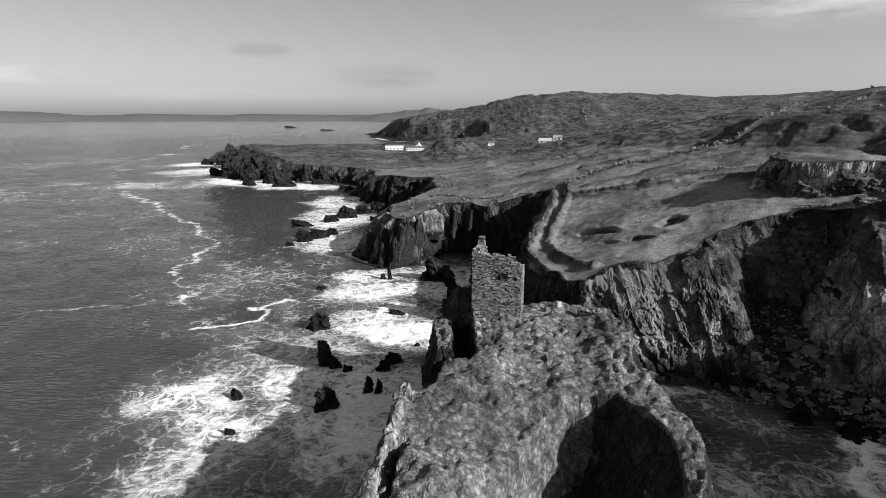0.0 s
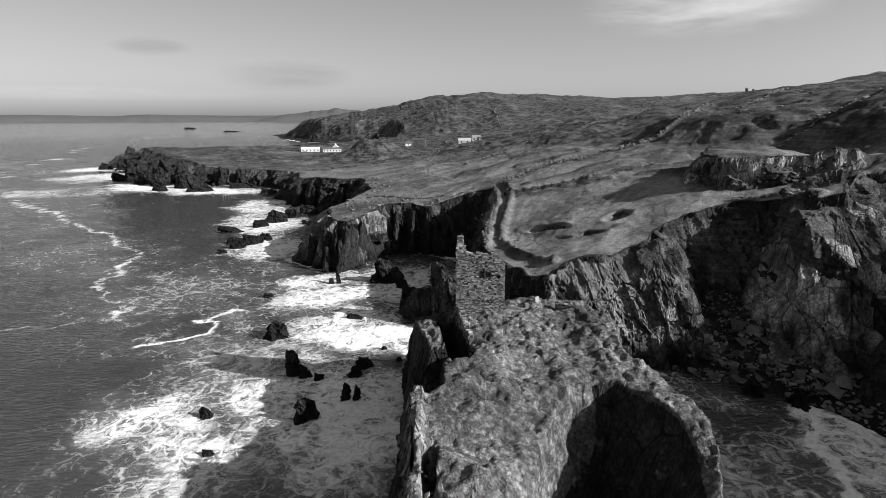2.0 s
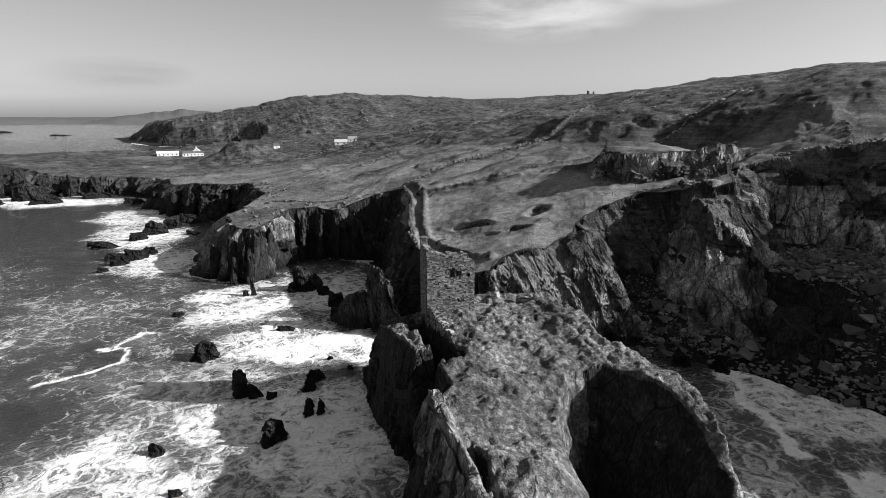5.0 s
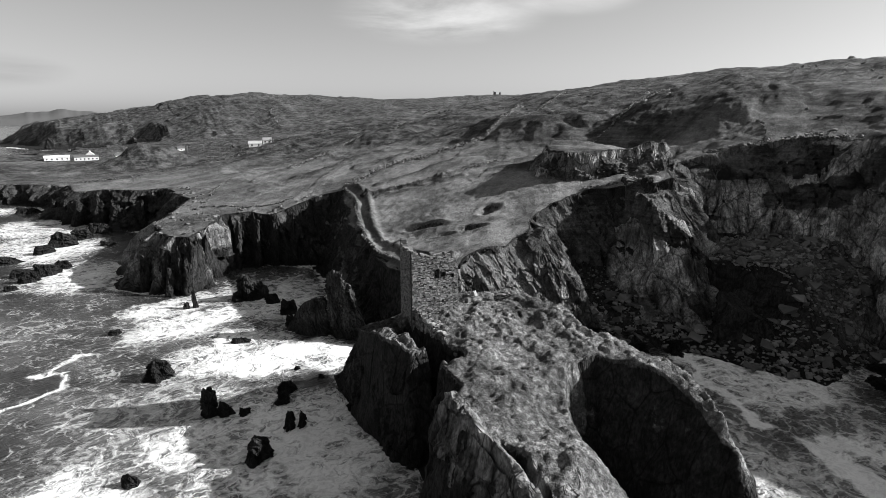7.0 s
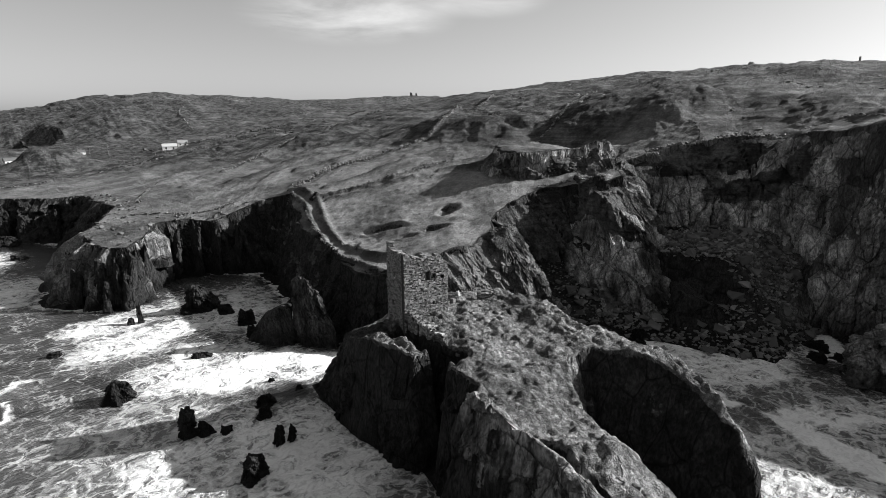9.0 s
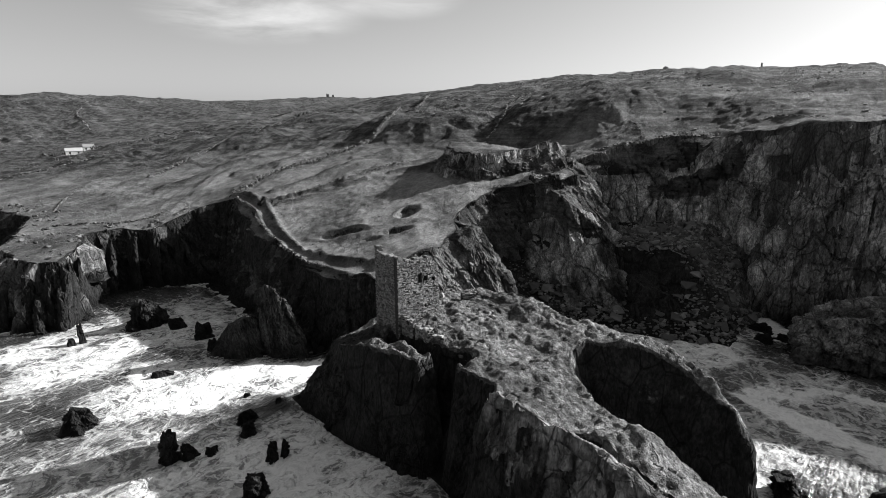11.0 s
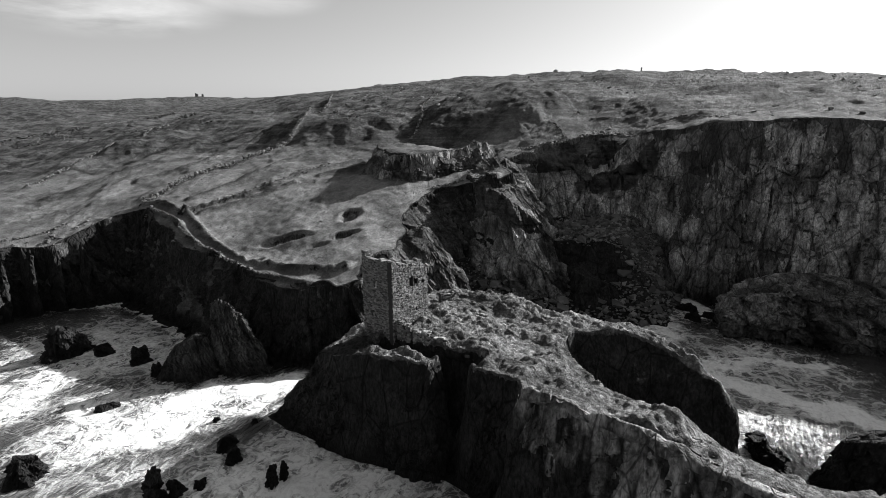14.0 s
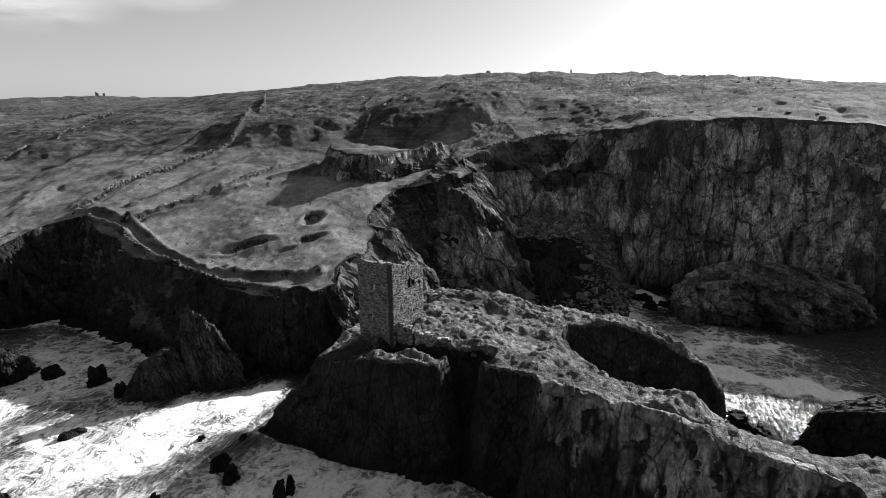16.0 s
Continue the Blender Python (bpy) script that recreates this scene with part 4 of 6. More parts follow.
def joined(name, places, shapes, mat, seed=0):
    """Many stones in one mesh. places: rows of x, y, z, size, turn, tilt."""
    rng = random.Random(seed)
    co, fa, n = [], [], 0
    for x, y, z, s, turn, tilt in places:
        v, f = shapes[rng.randrange(len(shapes))]
        m = np.array(Euler((radians(tilt), radians(rng.uniform(-tilt, tilt)), radians(turn))).to_matrix())
        co.append(v * s @ m.T + (x, y, z))
        fa.append(f + n)
        n += len(v)
    return sheet(name, np.concatenate(co), np.concatenate(fa), mat, False)


# ---- cliff faces and rocks built of split slabs ----


def facets(u, v, seed):
    """Tilted slabs with joints between them: height about -1 to 1, and 0 in the joints."""
    shape = u.shape
    f1, f2, h = np.full(shape, 99.0), np.full(shape, 99.0), np.zeros(shape)
    fu, fv = np.floor(u).astype(np.int64), np.floor(v).astype(np.int64)
    zero = np.zeros_like(fu)
    for a in (-1, 0, 1):
        for b in (-1, 0, 1):
            i, j = fu + a, fv + b
            du, dv = u - i - 0.5 - 0.42 * lattice(i, j, zero, seed), v - j - 0.5 - 0.42 * lattice(i, j, zero, seed + 1)
            d = np.maximum(np.abs(du), np.abs(dv)) + 0.3 * (np.abs(du) + np.abs(dv))
            level = lattice(i, j, zero, seed + 2) + 0.8 * lattice(i, j, zero, seed + 3) * du + 0.8 * lattice(i, j, zero, seed + 4) * dv
            first = d < f1
            f2 = np.where(first, f1, np.minimum(f2, d))
            f1 = np.where(first, d, f1)
            h = np.where(first, level, h)
    return h, smooth(0.0, 0.09, f2 - f1)


def slab_relief(s, z, wide, tall, seed, lean=0.25):
    s = s + lean * z + 0.5 * value2(s / wide, z / tall, seed + 9)
    total = 0
    for k, (size, gain) in enumerate(((1.0, 1.0), (0.42, 0.45), (0.17, 0.2))):
        h, joint = facets(s / (wide * size), z / (tall * size), seed + 20 * k)
        total = total + gain * (h - 0.85 * (1 - joint))
    return total + 0.3 * fbm2(s / wide * 1.5, z / tall * 1.5, 4, seed + 77)


def along_line(points, n, closed):
    """n places evenly spaced along a line, as a smooth curve."""
    p = np.array(points, float)
    m = len(p)
    k = np.linspace(0, m if closed else m - 1, n, endpoint=not closed)
    i = np.minimum(np.floor(k).astype(int), m - 1 if closed else m - 2)
    f = (k - i)[:, None]
    if closed:
        a, b, c, d = (p[(i + o) % m] for o in (-1, 0, 1, 2))
    else:
        a, b, c, d = (p[np.clip(i + o, 0, m - 1)] for o in (-1, 0, 1, 2))
    return b + 0.5 * f * (c - a + f * (2 * a - 5 * b + 4 * c - d + f * (3 * (b - c) + d - a)))


def skin(name, foot, top, seed, mat, step=0.4, wide=4.0, tall=7.0, depth=0.8, flare=0.7, closed=False, crown=0.0, lean=0.25, marks=None):
    """A rock face from the foot line up to the top line; closed ones get a rough crown. Outside lies to the right of the line."""
    f3, t3 = np.array(foot, float), np.array(top, float)
    length = np.hypot(*np.diff(np.concatenate([f3, f3[:1]]) if closed else f3, axis=0)[:, :2].T).sum()
    n = max(14, int(length / step))
    a, b = along_line(f3, n, closed), along_line(t3, n, closed)
    rows = max(8, int((b[:, 2] - a[:, 2]).max() / step))
    mid = (a + b)[:, :2] / 2
    tangent = (np.roll(mid, -1, 0) - np.roll(mid, 1, 0)) if closed else np.gradient(mid, axis=0)
    tangent = tangent / (np.hypot(*tangent.T)[:, None] + 1e-9)
    for _ in range(3):
        tangent = tangent + np.roll(tangent, 1, 0) + np.roll(tangent, -1, 0) if closed else tangent
        tangent = tangent / (np.hypot(*tangent.T)[:, None] + 1e-9)
    out = np.stack([tangent[:, 1], -tangent[:, 0]], -1)
    s = np.concatenate([[0], np.cumsum(np.hypot(*np.diff(mid, axis=0).T))])
    f = np.linspace(0, 1, rows + 1)[:, None]
    z = a[:, 2] + f * (b[:, 2] - a[:, 2])
    g = f ** flare
    relief = depth * slab_relief(s[None] + 0 * f, z, wide, tall, seed, lean)
    relief = relief * smooth(1.08, 0.75, f) if not closed else relief * smooth(1.3, 0.8, f)
    x = a[:, 0] + g * (b[:, 0] - a[:, 0]) + out[:, 0] * relief
    y = a[:, 1] + g * (b[:, 1] - a[:, 1]) + out[:, 1] * relief
    z = z + 0.25 * depth * fbm2(s[None] / 1.3 + 0 * f, z / 1.3, 3, seed + 5) * np.sin(math.pi * np.clip(f, 0, 1))
    if closed:
        cx, cy = x[-1].mean(), y[-1].mean()
        m = max(3, int(np.hypot(x[-1] - cx, y[-1] - cy).max() / step))
        k = np.linspace(0, 1, m + 1)[1:, None]
        px, py = x[-1] + k * (cx - x[-1]), y[-1] + k * (cy - y[-1])
        pz = z[-1] * (1 - k) + k * (z[-1].mean() + crown) + (0.3 * depth * facets(px / (0.35 * wide), py / (0.35 * wide), seed + 60)[0] + 0.3 * depth * fbm2(px / 1.1, py / 1.1, 3, seed + 61)) * smooth(0, 0.15, k)
        x, y, z = np.concatenate([x, px]), np.concatenate([y, py]), np.concatenate([z, pz])
    co = np.stack([x, y, z], -1)
    i = np.arange(co.shape[0] * n).reshape(-1, n)
    if closed:
        i = np.concatenate([i, i[:, :1]], 1)
    faces = np.stack([i[:-1, :-1], i[:-1, 1:], i[1:, 1:], i[1:, :-1]], -1).reshape(-1, 4)
    me = sheet(name, co.reshape(-1, 3), faces, mat, False)
    for key, values in (marks(x, y, z) if marks else {}).items():
        float_layer(me, key, (np.zeros_like(x) + values).ravel())
    return me


def foot_and_top(rim, foot, up=0.0, low=-1.2):
    """Give both lines their heights from the ground, the top one where the ground levels out."""
    n = 6 * len(rim)
    a, b = along_line(foot, n, False)[:, :2], along_line(rim, n, False)[:, :2]
    k = np.linspace(0.45, 1.35, 19)[:, None, None]
    p = a + k * (b - a)
    h = ground_many(p[..., 0], p[..., 1])
    reach = (h >= 0.94 * h.max(0)).argmax(0)
    j = np.arange(n)
    top = np.concatenate([p[reach, j], (h[reach, j] + up)[:, None]], 1)
    bottom = np.concatenate([a, np.minimum(ground_many(a[:, 0], a[:, 1]) + low, top[:, 2] - 2)[:, None]], 1)
    return bottom, top


def cliff_face(rim, foot, seed, label, marks=None, **shape):
    a, b = foot_and_top(rim, foot)
    return tagged(new("cliff_face", skin("cliff_face", a, b, seed, TURF, marks=marks, **shape)), label, "cliff", kind="structure")


def ledges(pale, turf_from=0.0, green=0.0):
    """Pale rock with dark growth on parts of it."""
    def marks(x, y, z):
        n = fbm2((x + y) / 6, z / 5 + (x - y) / 9, 4, 951)
        growth = green * smooth(0.05, 0.3, n + turf_from * smooth(8, 28, z))
        return {"pale": pale * smooth(-0.45, 0.1, fbm2((x - y) / 4, z / 6, 3, 952) + 0.15), "turf": growth, "heath": 1.0}
    return marks


def east_marks(x, y, z):
    n = fbm2(y / 7 + x / 9, z / 6, 4, 954)
    growth = 0.85 * smooth(-0.05, 0.3, n + 0.8 * smooth(47, 60, y) - 0.72 + 0.08 * smooth(10, 34, z))
    slab, joint = facets(y / 5.0 + 0.1 * z, z / 11.0, 955)
    thin, split = facets(y / 2.0 + 0.08 * z, z / 6.0, 961)
    foot = smooth(1.0, 9.0, z + 3 * fbm2(y / 3, z / 3, 3, 962))
    return {"pale": np.clip(0.98 + 0.25 * slab + 0.14 * thin, 0.4, 1.4) * (0.3 + 0.7 * joint) * (0.72 + 0.28 * split) * (0.35 + 0.65 * foot), "turf": growth, "heath": 1.0}


def west_marks(x, y, z):
    """Pale slabs along the crest, with dark runs of wet between them."""
    drip = 3.6 * fbm2(y / 1.1, z / 9, 4, 953) + 1.6 * fbm2(y / 0.35, z / 7, 3, 959)
    slab = smooth(51.6, 50.2, y) * smooth(-0.5, 0.9, z - 7.4 - 0.03 * (y - 30) + 1.3 * drip) * smooth(-0.2, 0.12, fbm2(y / 0.8, z / 3, 4, 956) + 0.15 * smooth(38, 48, y))
    return {"pale": 0.75 * slab, "turf": 0.0}


cliff_face([(72, 85), (78, 87), (84, 83), (88, 78), (97, 66), (97, 56), (90, 45), (87.5, 38), (90, 28), (92, 17), (91, 0), (88, -30)], [(70, 79), (74, 78), (78, 75), (81, 70), (87, 61), (87, 51.5), (82, 44), (79.5, 38), (80.5, 28), (80.5, 17), (80.5, 0), (77.5, -30)], 2001,
           "tall pale slabby sea cliff streaked with dark growth", east_marks, step=0.36, wide=5.0, tall=14.0, depth=1.3, flare=1.45, lean=0.08)
cliff_face([(3, 171), (9, 171), (13, 164), (20, 164), (27, 164), (31, 158), (26, 145), (21, 128), (17, 112), (15.5, 100), (18, 95), (21, 91.5), (24, 89)],
           [(3, 165), (9, 163), (14, 158.5), (19.5, 155), (21, 152), (21, 147), (18, 138), (15.5, 128), (11.5, 114), (10, 103), (13, 97), (17, 91.5), (22, 85.5)], 2002,
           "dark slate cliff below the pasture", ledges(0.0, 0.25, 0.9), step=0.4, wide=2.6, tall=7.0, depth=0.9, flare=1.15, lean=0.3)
cliff_face([(-8, 190), (-15, 174), (-15.5, 158), (-13, 152.5), (-11, 151), (-9, 152), (-6.8, 157), (0.5, 170)], [(-17, 190), (-25, 170), (-20.5, 153.5), (-16.5, 147.5), (-12.5, 145.4), (-8.6, 147.5), (-5.4, 155), (1, 165.5)], 2003,
           "upright columns of dark slate on the headland", ledges(0.5, 0.0, 0.3), step=0.3, wide=3.0, tall=24.0, depth=2.3, flare=1.3, lean=0.05)
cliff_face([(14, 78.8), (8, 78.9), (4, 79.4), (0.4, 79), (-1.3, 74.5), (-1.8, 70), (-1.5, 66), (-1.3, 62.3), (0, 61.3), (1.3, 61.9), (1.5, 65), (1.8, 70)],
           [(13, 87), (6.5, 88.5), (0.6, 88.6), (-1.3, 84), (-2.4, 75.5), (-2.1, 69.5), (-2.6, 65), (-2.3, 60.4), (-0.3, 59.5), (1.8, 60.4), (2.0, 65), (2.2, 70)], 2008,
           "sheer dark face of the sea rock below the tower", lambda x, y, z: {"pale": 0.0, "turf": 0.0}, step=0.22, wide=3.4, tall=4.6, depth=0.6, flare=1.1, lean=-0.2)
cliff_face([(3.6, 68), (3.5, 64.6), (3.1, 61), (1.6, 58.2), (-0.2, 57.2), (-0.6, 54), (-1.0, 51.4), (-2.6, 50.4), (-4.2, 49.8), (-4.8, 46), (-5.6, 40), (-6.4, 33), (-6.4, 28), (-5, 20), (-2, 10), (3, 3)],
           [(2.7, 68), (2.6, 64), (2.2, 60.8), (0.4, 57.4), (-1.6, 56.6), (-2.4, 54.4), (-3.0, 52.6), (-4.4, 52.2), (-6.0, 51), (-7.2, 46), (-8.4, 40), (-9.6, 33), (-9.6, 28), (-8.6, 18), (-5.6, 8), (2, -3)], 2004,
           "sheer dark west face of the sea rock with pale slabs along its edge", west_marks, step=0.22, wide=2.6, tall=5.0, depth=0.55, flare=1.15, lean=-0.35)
# past x = 45 less pale and more dark heath: gully shade put into the colour
cliff_face([(22, 91.5), (25, 90), (28, 91), (31, 91.5), (36, 89.5), (42, 91), (47, 95), (52, 96), (58, 97), (63, 92)], [(19, 84), (24, 83), (28, 80.5), (33, 80), (38, 78.5), (43, 77), (47, 83), (51, 87), (56, 88), (60, 84)], 2005,
           "broken cliff of pale rock and turf, coloured darker for shade in the gully", lambda x, y, z: {"pale": 0.4 * smooth(-0.2, 0.15, fbm2(x / 3, z / 7, 3, 957)) * smooth(49, 45, x), "turf": smooth(0.0, 0.25, 0.5 * fbm2(x / 2.5, z / 3, 4, 958) + 0.8 * smooth(8, 15, z) - 0.25 + 0.2 * smooth(45, 50, x)), "heath": 0.4 + 0.6 * smooth(44, 49, x)}, step=0.3, wide=3.0, tall=7.0, depth=0.8, flare=1.7)
cliff_face(RIM_WEST[10:32], [(-74, 702), (-111, 642), (-150, 613), (-186, 586), (-204, 555), (-207, 490), (-173, 455), (-152, 420), (-131, 380), (-119, 364), (-101, 351), (-84, 345), (-63, 341), (-50, 325),
                             (-46, 301), (-44, 285), (-34, 260), (-23, 243), (-13, 228), (-9, 205), (-16, 189), (-25, 170)], 2006,
           "jagged slate cliffs along the far shore", ledges(0.1, 0.0, 0.4), step=1.0, wide=6.0, tall=10.0, depth=3.0, flare=1.0)


cliff_face([(69, 119), (66.5, 113), (65.5, 109.5), (67.5, 105), (73, 100.5), (80, 95.5)], [(64, 119.5), (62, 114), (60.8, 110), (62.4, 103.5), (70, 97), (78, 91)], 2007, "lichened crag of pale broken rock above the pasture", ledges(0.4, 0.0, 0.7),
           step=0.3, wide=3.2, tall=3.0, depth=0.7, flare=1.4)


# brighter copy of the slate: sunlight on the fins put into the colour
LIT_BEDDED = rock_material("lit_bedded_slate", 2.2)


def outcrop(name, foot, top, seed, label, group="", category="rock", mat=None, marks=None, **shape):
    return tagged(new(name, skin(name, foot, top, seed, mat or TURF, closed=True, marks=marks, **shape)), label, category, group, "structure" if category == "cliff" else "")


outcrop("cliff_buttress", [(55, 81, 3), (54, 73, 1), (57, 64, -1), (64, 62.5, -1), (73, 68, 4), (81, 80, 14), (75, 91, 20), (61, 91, 12)],
        [(64, 85, 24.5), (62.5, 79, 23), (64.5, 72, 17.5), (68.5, 71, 17), (73, 77, 24), (77, 84, 29.5), (75, 89, 30), (68, 90, 27.5)], 2011, "broad pale buttress of rock between two gullies", "", "cliff", None,
        ledges(0.8, 0.45, 0.85), step=0.33, wide=4.0, tall=9.0, depth=1.0, flare=1.1, crown=1.0)
outcrop("cliff_buttress", [(35, 85, 2), (36.5, 80, -1), (41, 77, -1), (46.5, 78.5, 0), (48, 86, 4), (41, 91, 12)], [(38.5, 87, 16.3), (39.5, 84.6, 14.8), (42, 84, 15), (44.5, 86.5, 17.4), (45, 89, 18.6), (41, 90, 18.2)],
        2012, "small pale buttress at the mouth of the gully", "", "cliff", None, ledges(0.45, 0.4, 0.7), step=0.28, wide=2.6, tall=6.0, depth=0.7, flare=1.2, crown=0.6)
outcrop("cove_rock", [(57, 62, -1), (58, 54, -1), (63, 50.5, -1), (70, 53, -1), (71, 60, 2), (64, 65, 3)], [(61, 62, 8), (61.5, 58, 7), (64, 55, 5.5), (67, 56, 5), (67, 60, 7), (64, 63, 9)],
        2013, "dark sloping slab of rock at the foot of the buttress", mat=ROCK, step=0.3, wide=3.0, tall=5.0, depth=0.5, flare=0.8)
outcrop("cove_rock", [(61.5, 35, -1), (60.5, 25, -1), (62.5, 13, -1), (68, 2, -1), (77, 1, -1), (78, 18, -1), (74, 33, -1), (67, 37, -1)],
        [(63.2, 33.6, 6.6), (62.4, 26, 8.6), (64.2, 15, 8.2), (69, 4.4, 7.2), (76, 3.4, 6.5), (77, 18, 9.6), (73, 30, 8.6), (67, 35, 6.2)], 2014, "broad flat-topped stack of pale jointed rock in the eastern cove", "", "sea stack", None,
        ledges(0.6), step=0.28, wide=3.6, tall=2.4, depth=1.2, flare=1.0, crown=0.3, lean=0.3)
outcrop("cove_rock", [(12.6, 22, -1), (12.4, 12, -1), (14, 3, -1), (19, 3, -1), (21.5, 12, -1), (20.6, 22, -1), (17, 25, -1)], [(15, 20, 7.2), (15, 12, 8.6), (16, 6, 8), (18, 6, 8), (19, 12, 8.8), (18.4, 19, 7), (16.6, 21.5, 6)],
        2015, "dark steep rock beside the inlet", mat=ROCK, step=0.28, wide=2.4, tall=4.0, depth=0.5, flare=0.6, crown=0.8)
outcrop("rock_fin", [(4.8, 106.6, -1), (5.2, 103, -1), (6.6, 99.8, -1), (9.4, 97.2, -1), (10.6, 99, -1), (10.2, 104.6, -1), (7.6, 107.6, -1)],
        [(5.8, 104.8, 11.2), (6.2, 103.4, 12.6), (7.4, 101.8, 10.8), (9.2, 98.8, 5.4), (9.6, 99.2, 5.4), (8.2, 102.6, 10.8), (6.8, 104.8, 12.0)], 2016, "tall leaning fin of bedded rock in the cove", "leaning rock fins", mat=LIT_BEDDED,
        step=0.2, wide=0.9, tall=7.0, depth=0.45, flare=0.65, lean=0.3)
outcrop("rock_fin", [(-1.4, 112, -1), (0, 107.4, -1), (2.6, 104.6, -1), (5, 103.4, -1), (7.6, 107, -1), (4, 113, -1)], [(2.2, 109.6, 5.0), (2.6, 107.6, 6.2), (3.8, 106.2, 6.6), (5, 106, 6.2), (5.4, 108, 6.6), (3.8, 110, 5.4)],
        2017, "lower leaning fin of bedded rock in the cove", "leaning rock fins", mat=LIT_BEDDED, step=0.22, wide=1.2, tall=5.0, depth=0.42, flare=0.8, lean=0.5)


def shard(name, x, y, w, d, h, turn, seed, label, group, lean=0.0, category="rock", mat=None, z=0.0):
    """A split rock: a broad uneven foot and a narrow broken ridge, set off to one side."""
    rng = random.Random(seed)
    foot, top = [], []
    for k in range(8):
        a = 2 * math.pi * k / 8
        r = rng.uniform(0.85, 1.2)
        foot.append((0.62 * w * r * math.cos(a), 0.6 * d * r * math.sin(a), -0.25 * h - 0.4))
        top.append((lean * h + rng.uniform(0.24, 0.4) * w * math.cos(a) - 0.12 * w, 0.3 * d * math.sin(a) * rng.uniform(0.6, 1.2), h * (0.78 + 0.2 * math.cos(a + rng.uniform(1.5, 3.5)) + rng.uniform(-0.1, 0.1))))
    size = max(w, d, h)
    ob = new(name, skin(name, foot, top, seed, mat or ROCK, step=max(0.14, size / 22), wide=0.3 * max(w, d), tall=0.45 * h, depth=0.14 * min(w, d), flare=rng.uniform(0.65, 0.95), closed=True, crown=0.05 * h, lean=0.35))
    ob.matrix_world = pose(x, y, z, 0, 0, turn)
    return tagged(ob, label, category, group)


# ---- the ruined tower on the sea rock ----
TOWER_TURN = math.degrees(math.atan2(-1.3, 6.1))
TOWER_U, TOWER_V, TOWER_T, TOWER_Z = 6.24, 5.4, 0.9, 12.4


def boxes_mesh(name, boxes, mat):
    """Axis-aligned boxes (x0, y0, z0, x1, y1, z1) in one mesh."""
    b = np.array(boxes, float)
    corner = np.array([(i & 1, i >> 1 & 1, i >> 2 & 1) for i in range(8)])
    co = np.where(corner[None] == 1, b[:, None, 3:], b[:, None, :3]).reshape(-1, 3)
    f = np.array([(0, 2, 3, 1), (4, 5, 7, 6), (0, 1, 5, 4), (2, 6, 7, 3), (0, 4, 6, 2), (1, 3, 7, 5)])
    fa = (f[None] + 8 * np.arange(len(b))[:, None, None]).reshape(-1, 4)
    return sheet(name, co, fa, mat, False)


def wall_core(name, length, thick, height_at, holes):
    """The solid heart of a wall with its ragged top and its openings."""
    step = 0.2
    nu, nz = int(round(length / step)), 60
    keep = np.zeros((nu + 2, nz + 2), bool)
    for i in range(nu):
        u = (i + 0.5) * length / nu
        for k in range(nz):
            z = (k + 0.5) * step
            keep[i + 1, k + 1] = z < height_at(u) - 0.1 and not any(x0 <= u <= x1 and z0 <= z <= z1 for x0, z0, x1, z1 in holes)
    ids, co, fa = {}, [], []

    def vert(i, side, k):
        key = (i, side, k)
        if key not in ids:
            ids[key] = len(co)
            co.append((i * length / nu, 0.07 if side == 0 else thick - 0.07, k * step))
        return ids[key]

    for i in range(nu):
        for k in range(nz):
            if not keep[i + 1, k + 1]:
                continue
            fa.append((vert(i, 0, k), vert(i + 1, 0, k), vert(i + 1, 0, k + 1), vert(i, 0, k + 1)))
            fa.append((vert(i + 1, 1, k), vert(i, 1, k), vert(i, 1, k + 1), vert(i + 1, 1, k + 1)))
            if not keep[i, k + 1]:
                fa.append((vert(i, 1, k), vert(i, 0, k), vert(i, 0, k + 1), vert(i, 1, k + 1)))
            if not keep[i + 2, k + 1]:
                fa.append((vert(i + 1, 0, k), vert(i + 1, 1, k), vert(i + 1, 1, k + 1), vert(i + 1, 0, k + 1)))
            if not keep[i + 1, k + 2]:
                fa.append((vert(i, 0, k + 1), vert(i + 1, 0, k + 1), vert(i + 1, 1, k + 1), vert(i, 1, k + 1)))
            if not keep[i + 1, k]:
                fa.append((vert(i, 1, k), vert(i + 1, 1, k), vert(i + 1, 0, k), vert(i, 0, k)))
    return sheet(name, np.array(co), np.array(fa), MORTAR, False)


